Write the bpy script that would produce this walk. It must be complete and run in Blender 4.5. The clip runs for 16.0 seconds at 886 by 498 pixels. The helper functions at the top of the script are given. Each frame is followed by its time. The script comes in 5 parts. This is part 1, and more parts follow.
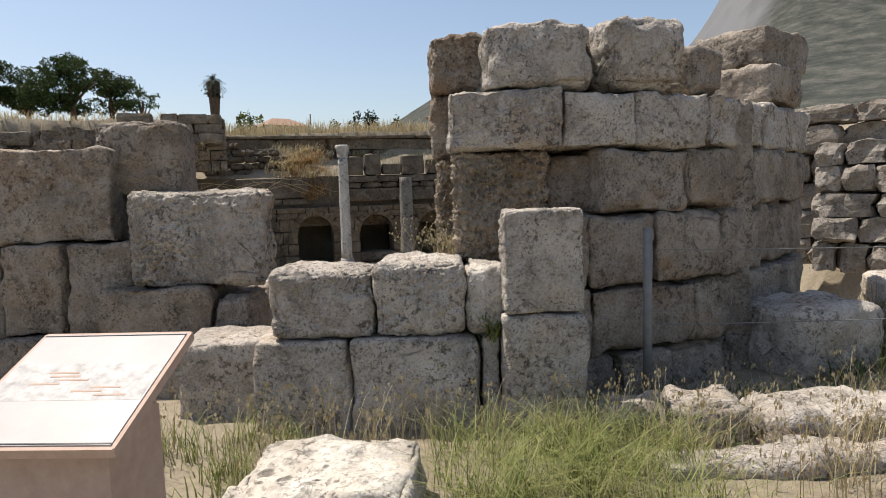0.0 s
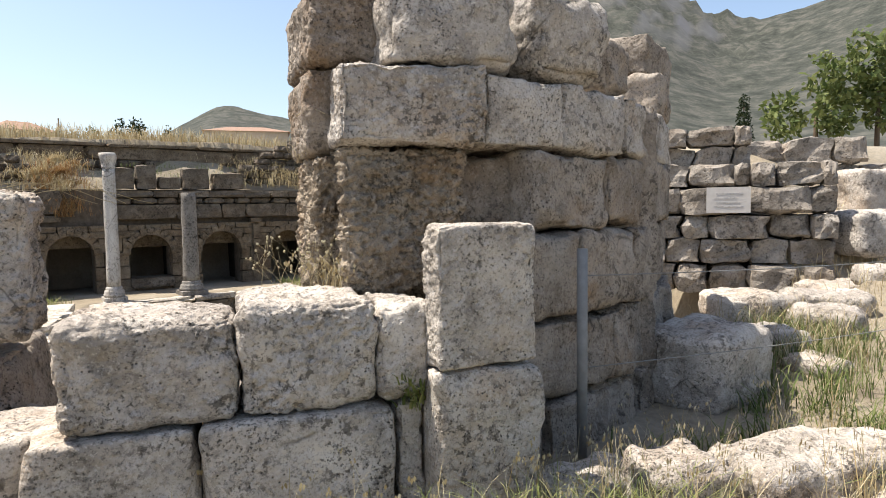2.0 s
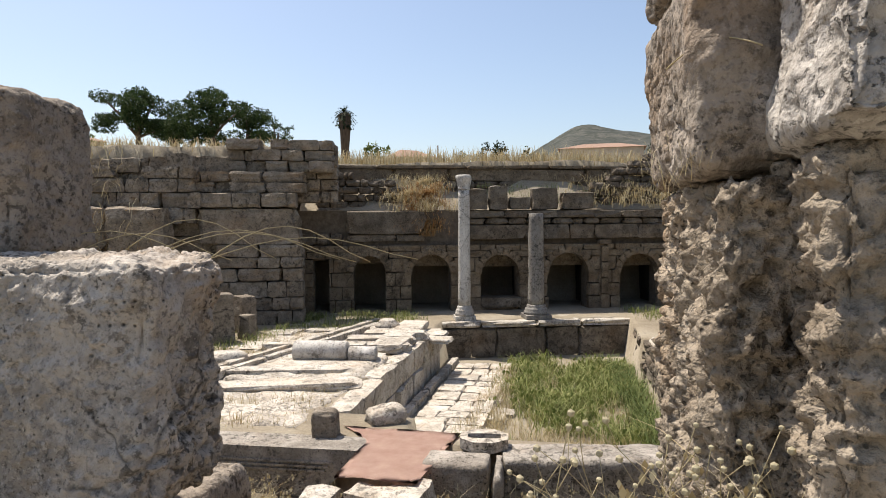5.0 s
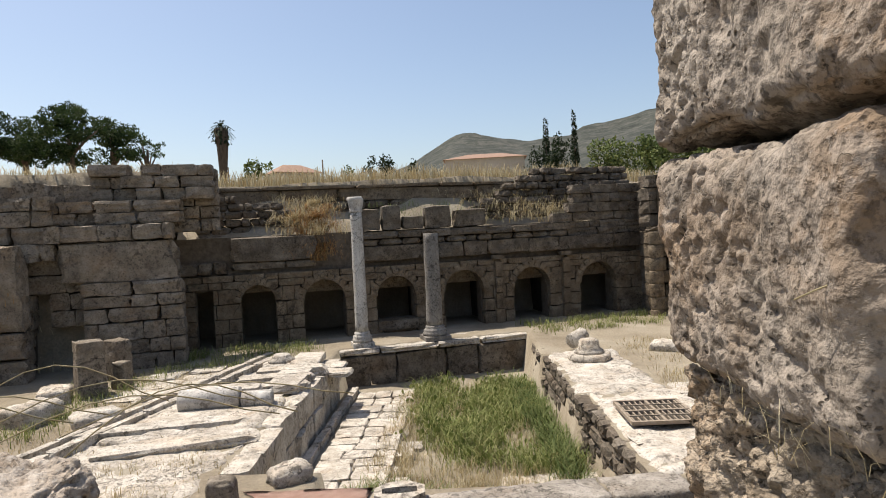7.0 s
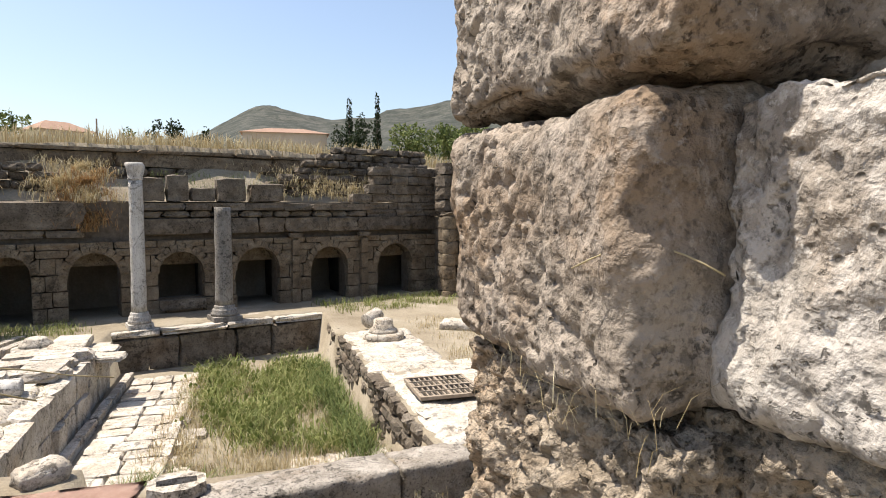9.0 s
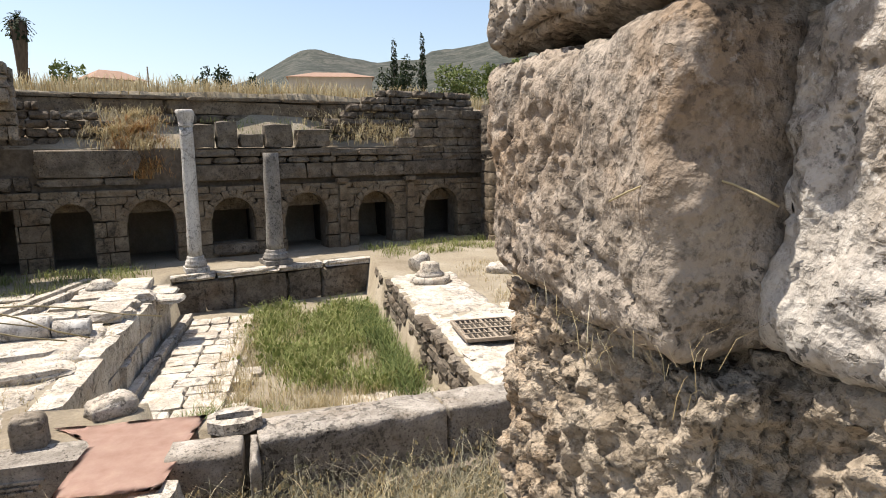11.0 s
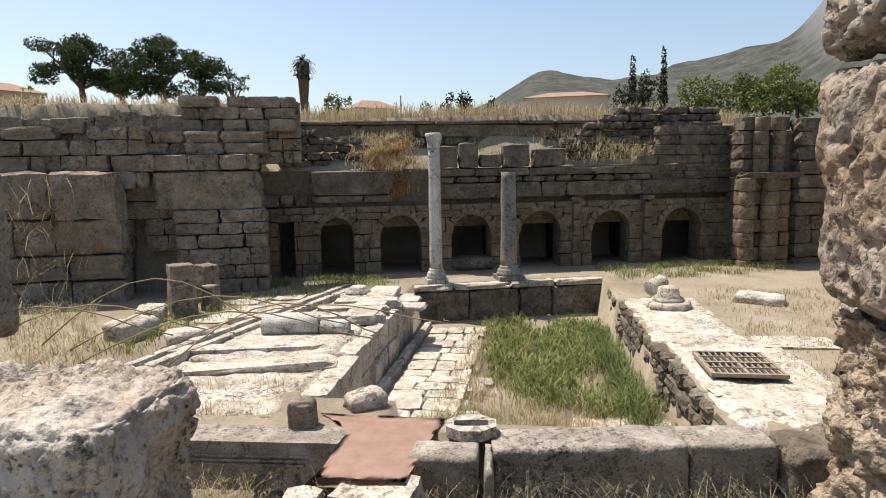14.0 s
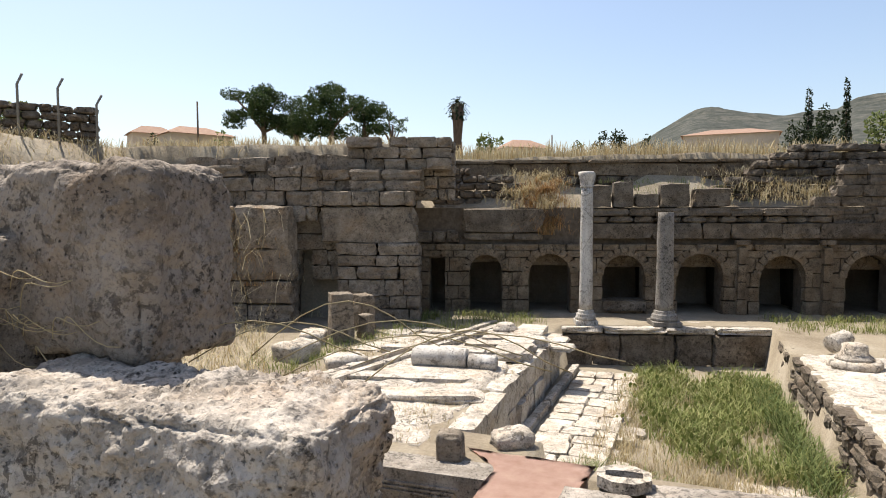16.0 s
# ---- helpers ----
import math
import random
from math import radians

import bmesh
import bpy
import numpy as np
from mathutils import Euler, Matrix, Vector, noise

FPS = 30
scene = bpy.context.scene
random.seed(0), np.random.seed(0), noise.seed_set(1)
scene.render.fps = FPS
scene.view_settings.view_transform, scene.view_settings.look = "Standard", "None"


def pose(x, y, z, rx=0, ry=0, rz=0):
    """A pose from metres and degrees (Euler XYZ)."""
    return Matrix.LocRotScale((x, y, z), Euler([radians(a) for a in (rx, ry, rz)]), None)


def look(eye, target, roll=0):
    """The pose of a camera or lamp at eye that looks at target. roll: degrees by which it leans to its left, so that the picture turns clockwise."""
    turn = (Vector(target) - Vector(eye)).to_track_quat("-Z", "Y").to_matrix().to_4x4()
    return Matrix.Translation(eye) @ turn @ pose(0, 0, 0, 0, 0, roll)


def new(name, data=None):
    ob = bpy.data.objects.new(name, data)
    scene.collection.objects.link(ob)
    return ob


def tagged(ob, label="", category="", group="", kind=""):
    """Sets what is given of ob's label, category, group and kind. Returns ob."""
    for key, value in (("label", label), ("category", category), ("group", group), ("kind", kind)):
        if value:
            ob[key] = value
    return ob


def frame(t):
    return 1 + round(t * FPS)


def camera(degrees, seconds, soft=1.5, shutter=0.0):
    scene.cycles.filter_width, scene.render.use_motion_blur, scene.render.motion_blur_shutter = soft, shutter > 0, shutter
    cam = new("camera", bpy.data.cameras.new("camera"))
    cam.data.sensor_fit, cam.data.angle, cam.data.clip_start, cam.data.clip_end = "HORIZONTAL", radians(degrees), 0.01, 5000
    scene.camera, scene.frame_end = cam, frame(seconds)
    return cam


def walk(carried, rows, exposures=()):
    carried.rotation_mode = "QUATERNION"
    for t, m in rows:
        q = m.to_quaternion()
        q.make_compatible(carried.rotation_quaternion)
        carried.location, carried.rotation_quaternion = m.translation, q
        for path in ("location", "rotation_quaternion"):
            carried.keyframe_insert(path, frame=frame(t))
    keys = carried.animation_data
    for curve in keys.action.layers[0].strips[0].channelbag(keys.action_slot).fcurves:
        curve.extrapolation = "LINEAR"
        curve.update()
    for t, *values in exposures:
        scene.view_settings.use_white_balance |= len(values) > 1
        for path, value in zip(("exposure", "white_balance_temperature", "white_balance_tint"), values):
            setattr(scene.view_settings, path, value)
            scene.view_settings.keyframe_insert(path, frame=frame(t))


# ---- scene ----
cam = camera(70.6, 16.0, soft=1.0)
EXPOSURES = [(0.0, 0.26, 6750, 11), (1.0, 0.6, 6750, 11), (1.5, 0.67, 6750, 11), (3.0, 1.1, 6750, 11), (3.5, 1.0, 6750, 11), (4.0, 0.3, 6750, 11), (4.5, 0.42, 6750, 11), (5.0, 0.47, 6750, 11), (7.5, 0.3, 6750, 11), (8.5, 0.42, 6750, 11), (9.0, 0.72, 6750, 11), (11.5, 0.62, 6750, 11), (12.5, 0.42, 6750, 11), (14.0, 0.47, 6750, 11), (16.0, 0.62, 6750, 11)]
PATH = [
    (0, (0.041, 0.214, 1.476), (0.031, 2.205, 1.288), -1.8),
    (0.5, (-0.243, 0.483, 1.496), (-0.063, 2.464, 1.288), -1.5),
    (1, (-0.394, 0.817, 1.518), (-0.233, 2.809, 1.444), -1.4),
    (1.5, (-0.48, 1.174, 1.474), (-0.213, 3.152, 1.346), -1.2),
    (2, (-0.511, 1.529, 1.417), (0.161, 3.408, 1.282), -0.8),
    (2.5, (-0.4, 1.93, 1.4), (0.253, 3.817, 1.282), -0.4),
    (3, (-0.278, 2.311, 1.408), (0.299, 4.223, 1.306), 1.0),
    (3.5, (-0.246, 2.751, 1.398), (0.106, 4.72, 1.367), 2.7),
    (4, (-0.272, 3.058, 1.391), (-0.184, 5.05, 1.239), 0.3),
    (4.5, (-0.271, 3.366, 1.376), (-0.521, 5.349, 1.296), -0.8),
    (5, (-0.268, 3.8, 1.62), (-0.674, 5.757, 1.546), -0.4),
    (5.2, (-0.275, 3.897, 1.726), (-0.588, 5.873, 1.727), -1.4),
    (7.3, (-0.554, 4.289, 2.048), (-0.545, 6.288, 1.988), -1.5),
    (7.5, (-0.547, 4.306, 2.047), (-0.463, 6.304, 2.013), -0.2),
    (8, (-0.539, 4.321, 2.027), (-0.16, 6.283, 1.963), 0.5),
    (8.5, (-0.532, 4.334, 2.015), (-0.024, 6.264, 1.888), 0.4),
    (9, (-0.511, 4.342, 2.015), (0.063, 6.253, 1.883), 0.1),
    (11.3, (-0.475, 4.389, 1.988), (-0.087, 6.325, 1.669), -0.5),
    (11.5, (-0.48, 4.397, 1.983), (-0.121, 6.338, 1.663), -0.3),
    (12, (-0.518, 4.378, 1.985), (-0.323, 6.343, 1.667), -0.3),
    (12.5, (-0.559, 4.395, 1.977), (-0.525, 6.37, 1.663), -1.1),
    (13, (-0.58, 4.393, 1.991), (-0.66, 6.367, 1.681), -2.4),
    (13.5, (-0.613, 4.394, 1.985), (-0.78, 6.366, 1.695), -2.0),
    (14, (-0.638, 4.376, 1.997), (-0.927, 6.341, 1.759), -1.1),
    (14.5, (-0.687, 4.374, 1.996), (-1.106, 6.317, 1.774), -1.6),
    (15, (-0.707, 4.339, 2.012), (-1.253, 6.255, 1.837), -1.9),
    (15.5, (-0.739, 4.34, 2.001), (-1.392, 6.226, 1.873), -1.4),
    (16, (-0.754, 4.321, 1.981), (-1.489, 6.178, 1.869), -0.1),
]
walk(cam, [(t, look(eye, target, roll)) for t, eye, target, roll in PATH], EXPOSURES)

# ---- daylight ----
SUN_WAY = Vector((-0.37, 0.2, 0.91)).normalized()
world = bpy.data.worlds.new("sky")
scene.world = world
world.use_nodes = True
wn, wl = world.node_tree.nodes, world.node_tree.links
sky = wn.new("ShaderNodeTexSky")
sky.sky_type, sky.sun_disc = "NISHITA", False
sky.sun_elevation = math.asin(SUN_WAY.z)
sky.sun_rotation = math.atan2(SUN_WAY.x, SUN_WAY.y)
sky.air_density, sky.dust_density, sky.ozone_density = 1.0, 1.7, 0.8
wn["Background"].inputs["Strength"].default_value = 0.125
wl.new(sky.outputs["Color"], wn["Background"].inputs["Color"])
sun_lamp = new("sun", bpy.data.lights.new("sun", "SUN"))
sun_lamp.data.energy, sun_lamp.data.angle, sun_lamp.data.color = 5.0, radians(0.5), (1.0, 0.95, 0.87)
sun_lamp.matrix_world = look(SUN_WAY * 50, (0, 0, 0))


# ---- materials ----
def ramp(nt, fac, stops):
    r = nt.nodes.new("ShaderNodeValToRGB")
    while len(r.color_ramp.elements) < len(stops):
        r.color_ramp.elements.new(0.5)
    for e, (p, c) in zip(r.color_ramp.elements, stops):
        e.position, e.color = p, (*c, 1) if not isinstance(c, float) else (c, c, c, 1)
    nt.links.new(fac, r.inputs["Fac"])
    return r.outputs["Color"]


def tex(nt, kind, scale, coord, detail=4, rough=0.6, stretch=None):
    if stretch:
        mp = nt.nodes.new("ShaderNodeMapping")
        mp.inputs["Scale"].default_value = stretch
        nt.links.new(coord, mp.inputs["Vector"])
        coord = mp.outputs["Vector"]
    n = nt.nodes.new(kind)
    n.inputs["Scale"].default_value = scale
    if kind == "ShaderNodeTexNoise":
        n.inputs["Detail"].default_value, n.inputs["Roughness"].default_value = detail, rough
    nt.links.new(coord, n.inputs["Vector"])
    return n.outputs["Fac"] if kind == "ShaderNodeTexNoise" else n.outputs["Distance"]


def mix(nt, kind, fac, a, b):
    m = nt.nodes.new("ShaderNodeMix")
    m.data_type, m.blend_type = "RGBA", kind
    for sock, v in ((m.inputs["Factor"], fac), (m.inputs["A"], a), (m.inputs["B"], b)):
        if isinstance(v, (float, int)):
            sock.default_value = v
        elif isinstance(v, tuple):
            sock.default_value = (*v, 1)
        else:
            nt.links.new(v, sock)
    return m.outputs["Result"]


def base_mat(name, rough=0.9):
    m = bpy.data.materials.new(name)
    m.use_nodes = True
    nt = m.node_tree
    b = nt.nodes["Principled BSDF"]
    b.inputs["Roughness"].default_value = rough
    b.inputs["Specular IOR Level"].default_value = 0.25
    return m, nt, b


def place(nt):
    """Coordinates in metres that differ from piece to piece."""
    g = nt.nodes.new("ShaderNodeNewGeometry")
    return g.outputs["Position"]


def bump(nt, b, height, strength, distance):
    n = nt.nodes.new("ShaderNodeBump")
    n.inputs["Strength"].default_value, n.inputs["Distance"].default_value = strength, distance
    nt.links.new(height, n.inputs["Height"])
    nt.links.new(n.outputs["Normal"], b.inputs["Normal"])


def stone_mat(name, dark, mid, light, lichen=0.5, ochre=0.35, pit=16.0, grain=60.0, relief=0.02, vary=0.25, streak=None, crust=0.5):
    m, nt, b = base_mat(name)
    co = place(nt)
    broad = tex(nt, "ShaderNodeTexNoise", 2.3, co, 6, 0.65, streak)
    fine = tex(nt, "ShaderNodeTexNoise", grain, co, 6, 0.75, streak)
    col = ramp(nt, broad, [(0.3, dark), (0.5, mid), (0.7, light)])
    warm = ramp(nt, tex(nt, "ShaderNodeTexNoise", 1.3, co, 4, 0.6), [(0.52, 0.0), (0.68, float(ochre))])
    col = mix(nt, "MIX", warm, col, (mid[0] * 1.05, mid[1] * 0.78, mid[2] * 0.52))
    spots = ramp(nt, tex(nt, "ShaderNodeTexNoise", pit * 0.9, co, 6, 0.66), [(0.525, 0.0), (0.56, float(lichen))])
    where = ramp(nt, tex(nt, "ShaderNodeTexNoise", pit * 0.11, co, 5, 0.65), [(0.44, 0.08), (0.58, 1.0)])
    spots = mix(nt, "MULTIPLY", 1.0, spots, where)
    soot = ramp(nt, tex(nt, "ShaderNodeTexNoise", 0.9, co, 7, 0.7), [(0.47, 0.0), (0.66, 0.42)])
    col = mix(nt, "MIX", soot, col, (mid[0] * 0.42, mid[1] * 0.42, mid[2] * 0.43))
    col = mix(nt, "MIX", spots, col, (mid[0] * 0.17, mid[1] * 0.165, mid[2] * 0.16))
    pale = ramp(nt, tex(nt, "ShaderNodeTexNoise", pit * 0.3, co, 8, 0.7), [(0.51, 0.0), (0.58, float(crust))])
    col = mix(nt, "MIX", pale, col, (min(0.86, mid[0] * 1.3), min(0.82, mid[1] * 1.32), min(0.77, mid[2] * 1.36)))
    # pits and holes: shade of the hollows multiplied into the colour, masks shared with bump
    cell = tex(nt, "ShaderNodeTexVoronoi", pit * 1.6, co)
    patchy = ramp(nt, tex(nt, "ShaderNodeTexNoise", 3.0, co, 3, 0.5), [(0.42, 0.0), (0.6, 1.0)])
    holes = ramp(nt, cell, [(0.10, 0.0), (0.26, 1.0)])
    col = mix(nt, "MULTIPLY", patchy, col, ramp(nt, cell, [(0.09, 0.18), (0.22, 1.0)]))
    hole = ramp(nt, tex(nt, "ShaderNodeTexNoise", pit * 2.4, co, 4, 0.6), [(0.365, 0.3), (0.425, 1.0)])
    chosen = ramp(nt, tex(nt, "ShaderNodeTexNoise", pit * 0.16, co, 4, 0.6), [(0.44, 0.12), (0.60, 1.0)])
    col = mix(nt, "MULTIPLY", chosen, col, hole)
    col = mix(nt, "MULTIPLY", 0.8, col, ramp(nt, fine, [(0.36, 0.4), (0.48, 1.0)]))
    fleck = ramp(nt, tex(nt, "ShaderNodeTexNoise", grain * 0.8, co, 5, 0.7), [(0.57, 0.0), (0.63, float(crust))])
    col = mix(nt, "MIX", fleck, col, (min(0.86, mid[0] * 1.35), min(0.83, mid[1] * 1.38), min(0.79, mid[2] * 1.42)))
    warp = nt.nodes.new("ShaderNodeTexNoise")
    warp.inputs["Scale"].default_value = 3.5
    nt.links.new(co, warp.inputs["Vector"])
    bent = nt.nodes.new("ShaderNodeVectorMath")
    bent.operation = "MULTIPLY_ADD"
    bent.inputs[1].default_value = (0.16, 0.16, 0.16)
    nt.links.new(warp.outputs["Color"], bent.inputs[0])
    nt.links.new(co, bent.inputs[2])
    seam = nt.nodes.new("ShaderNodeTexVoronoi")
    seam.feature = "DISTANCE_TO_EDGE"
    seam.inputs["Scale"].default_value = pit * 0.085
    nt.links.new(bent.outputs["Vector"], seam.inputs["Vector"])
    # cracks get a dark line as crease shade in the colour, besides the bump
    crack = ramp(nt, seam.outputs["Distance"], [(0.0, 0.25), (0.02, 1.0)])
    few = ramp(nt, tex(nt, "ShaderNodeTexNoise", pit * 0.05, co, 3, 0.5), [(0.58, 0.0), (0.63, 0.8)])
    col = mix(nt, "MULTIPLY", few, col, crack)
    info = nt.nodes.new("ShaderNodeObjectInfo")
    col = mix(nt, "MULTIPLY", float(vary), col, ramp(nt, info.outputs["Random"], [(0.0, (0.55, 0.5, 0.45)), (0.5, (1.0, 0.97, 0.92)), (1.0, (0.85, 0.87, 0.88))]))
    nt.links.new(col, b.inputs["Base Color"])
    rough_h = ramp(nt, tex(nt, "ShaderNodeTexNoise", pit * 0.8, co, 6, 0.55, streak), [(0.3, 0.0), (0.7, 1.0)])
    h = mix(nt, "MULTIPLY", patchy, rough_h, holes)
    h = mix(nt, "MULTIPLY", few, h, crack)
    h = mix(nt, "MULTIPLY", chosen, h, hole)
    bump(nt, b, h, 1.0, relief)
    return m


def plain_mat(name, a, c, scale=8.0, rough=0.8, relief=0.0, metal=0.0, stretch=None):
    m, nt, b = base_mat(name, rough)
    b.inputs["Metallic"].default_value = metal
    co = place(nt)
    f = tex(nt, "ShaderNodeTexNoise", scale, co, 6, 0.65, stretch)
    col = ramp(nt, f, [(0.3, a), (0.7, c)])
    info = nt.nodes.new("ShaderNodeObjectInfo")
    col = mix(nt, "MULTIPLY", 0.25, col, ramp(nt, info.outputs["Random"], [(0.0, 0.6), (1.0, 1.0)]))
    nt.links.new(col, b.inputs["Base Color"])
    if relief:
        bump(nt, b, f, 0.8, relief)
    return m


def blade_mat(name, a, c, d):
    m, nt, b = base_mat(name, 0.75)
    g = nt.nodes.new("ShaderNodeNewGeometry")
    col = ramp(nt, g.outputs["Random Per Island"], [(0.0, a), (0.5, c), (1.0, d)])
    patch = tex(nt, "ShaderNodeTexNoise", 1.3, g.outputs["Position"], 3)
    col = mix(nt, "MULTIPLY", 0.5, col, ramp(nt, patch, [(0.35, 0.6), (0.65, 1.0)]))
    nt.links.new(col, b.inputs["Base Color"])
    t = nt.nodes.new("ShaderNodeBsdfTranslucent")
    nt.links.new(col, t.inputs["Color"])
    mx = nt.nodes.new("ShaderNodeMixShader")
    mx.inputs[0].default_value = 0.3
    nt.links.new(b.outputs[0], mx.inputs[1])
    nt.links.new(t.outputs[0], mx.inputs[2])
    nt.links.new(mx.outputs[0], nt.nodes["Material Output"].inputs["Surface"])
    return m


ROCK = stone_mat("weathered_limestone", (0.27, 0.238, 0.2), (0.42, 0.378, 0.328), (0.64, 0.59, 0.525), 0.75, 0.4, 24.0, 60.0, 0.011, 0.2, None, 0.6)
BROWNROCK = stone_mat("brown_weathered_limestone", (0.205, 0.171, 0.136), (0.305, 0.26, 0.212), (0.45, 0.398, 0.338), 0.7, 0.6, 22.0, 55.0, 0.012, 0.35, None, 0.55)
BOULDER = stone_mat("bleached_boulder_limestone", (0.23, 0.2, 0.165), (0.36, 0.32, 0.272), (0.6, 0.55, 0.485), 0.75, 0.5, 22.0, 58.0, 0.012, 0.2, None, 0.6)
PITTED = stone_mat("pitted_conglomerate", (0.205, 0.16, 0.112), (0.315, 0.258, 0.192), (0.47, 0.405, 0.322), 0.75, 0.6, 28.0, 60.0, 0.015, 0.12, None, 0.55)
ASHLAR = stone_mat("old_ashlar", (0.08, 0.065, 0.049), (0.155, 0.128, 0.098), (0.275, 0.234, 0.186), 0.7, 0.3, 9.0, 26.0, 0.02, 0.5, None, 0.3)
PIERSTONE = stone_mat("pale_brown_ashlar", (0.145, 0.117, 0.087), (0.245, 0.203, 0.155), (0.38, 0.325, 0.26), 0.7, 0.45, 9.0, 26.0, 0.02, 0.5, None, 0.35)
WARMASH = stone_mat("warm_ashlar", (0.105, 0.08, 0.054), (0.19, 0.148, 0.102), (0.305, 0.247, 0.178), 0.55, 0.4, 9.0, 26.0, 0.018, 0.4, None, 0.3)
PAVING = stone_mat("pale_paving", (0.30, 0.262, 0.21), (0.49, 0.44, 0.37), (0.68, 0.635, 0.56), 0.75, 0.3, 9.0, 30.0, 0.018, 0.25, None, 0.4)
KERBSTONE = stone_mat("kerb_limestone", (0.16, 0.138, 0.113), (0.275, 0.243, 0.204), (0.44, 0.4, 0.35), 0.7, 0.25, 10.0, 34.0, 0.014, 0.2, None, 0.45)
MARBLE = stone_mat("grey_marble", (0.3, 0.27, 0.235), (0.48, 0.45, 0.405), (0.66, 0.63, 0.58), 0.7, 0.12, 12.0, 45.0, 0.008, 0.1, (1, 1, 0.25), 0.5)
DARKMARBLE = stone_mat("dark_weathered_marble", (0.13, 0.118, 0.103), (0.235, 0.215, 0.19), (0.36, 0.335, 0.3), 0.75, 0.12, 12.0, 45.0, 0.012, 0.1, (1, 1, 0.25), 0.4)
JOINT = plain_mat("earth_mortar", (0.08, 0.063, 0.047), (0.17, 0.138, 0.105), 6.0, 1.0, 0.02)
# near-black base colour stands in for deep shade inside rooms and holes
CAVE = plain_mat("shade_black_rock", (0.03, 0.026, 0.022), (0.07, 0.06, 0.05), 3.0, 1.0, 0.03)


def ground_mat():
    m, nt, b = base_mat("dry_earth", 1.0)
    co = place(nt)
    a = tex(nt, "ShaderNodeTexNoise", 0.6, co, 6, 0.65)
    c = tex(nt, "ShaderNodeTexNoise", 14.0, co, 6, 0.7)
    col = ramp(nt, a, [(0.3, (0.22, 0.178, 0.125)), (0.5, (0.31, 0.262, 0.19)), (0.7, (0.385, 0.34, 0.265))])
    col = mix(nt, "MULTIPLY", 0.7, col, ramp(nt, c, [(0.3, 0.5), (0.7, 1.0)]))
    nt.links.new(col, b.inputs["Base Color"])
    bump(nt, b, c, 0.8, 0.03)
    return m


EARTH = ground_mat()
RED = plain_mat("pink_plaster_floor", (0.46, 0.29, 0.225), (0.58, 0.40, 0.325), 4.0, 0.95, 0.01)
GREEN = blade_mat("green_grass", (0.11, 0.145, 0.035), (0.23, 0.26, 0.08), (0.38, 0.36, 0.16))
STRAW = blade_mat("dry_grass", (0.36, 0.27, 0.13), (0.46, 0.38, 0.22), (0.58, 0.52, 0.36))
RUST = blade_mat("rusty_dry_weed", (0.26, 0.13, 0.05), (0.36, 0.21, 0.09), (0.42, 0.3, 0.14))
GREYWEED = blade_mat("grey_thistle", (0.14, 0.135, 0.085), (0.25, 0.235, 0.16), (0.42, 0.39, 0.29))
LEAF = blade_mat("shrub_leaf", (0.07, 0.105, 0.03), (0.13, 0.165, 0.05), (0.22, 0.245, 0.09))
PINE = blade_mat("pine_needles", (0.018, 0.04, 0.012), (0.04, 0.07, 0.02), (0.075, 0.1, 0.035))
DARKLEAF = blade_mat("cypress_leaf", (0.012, 0.025, 0.01), (0.025, 0.04, 0.015), (0.04, 0.055, 0.022))
BARK = plain_mat("bark", (0.07, 0.05, 0.035), (0.16, 0.12, 0.085), 9.0, 1.0, 0.02, 0, (1, 1, 0.2))
IRON = plain_mat("rusty_iron", (0.09, 0.065, 0.045), (0.2, 0.15, 0.1), 30.0, 0.7, 0.002, 0.5)
GREYPAINT = plain_mat("grey_paint", (0.17, 0.17, 0.165), (0.25, 0.25, 0.24), 12.0, 0.55)
BODY = plain_mat("pinkish_concrete", (0.46, 0.33, 0.26), (0.56, 0.42, 0.34), 18.0, 0.85, 0.003)
BOARD = plain_mat("white_board", (0.42, 0.385, 0.37), (0.49, 0.455, 0.435), 5.0, 0.4)
PRINT = plain_mat("grey_print", (0.28, 0.27, 0.26), (0.6, 0.57, 0.54), 26.0, 0.5)
ROOF = plain_mat("terracotta_roof", (0.26, 0.16, 0.11), (0.34, 0.23, 0.17), 3.0, 0.9)
PLASTER = plain_mat("house_plaster", (0.48, 0.4, 0.3), (0.58, 0.5, 0.4), 1.0, 0.9)
SHADEGLASS = plain_mat("dark_window", (0.03, 0.03, 0.035), (0.06, 0.06, 0.06), 2.0, 0.3)
PLAQUE = plain_mat("plaque_stone", (0.5, 0.47, 0.43), (0.6, 0.57, 0.53), 10.0, 0.7)


# ---- mesh helpers ----
def mesh_of(name, verts, faces, mat, smooth=False):
    me = bpy.data.meshes.new(name)
    me.from_pydata([tuple(v) for v in verts], [], [tuple(f) for f in faces])
    me.materials.append(mat)
    if smooth:
        me.polygons.foreach_set("use_smooth", [True] * len(me.polygons))
    me.update()
    return me


def child(name, me, parent=None, m=None, label=""):
    ob = new(name, me)
    if parent:
        ob.parent = parent
    if m is not None:
        ob.matrix_local = m
    if label:
        ob["label"] = label
    return ob


def part(name, bm, mat, parent=None, label="", m=None, smooth=False):
    me = bpy.data.meshes.new(name)
    bm.to_mesh(me)
    bm.free()
    me.materials.append(mat)
    if smooth:
        me.polygons.foreach_set("use_smooth", [True] * len(me.polygons))
    return child(name, me, parent, m, label)


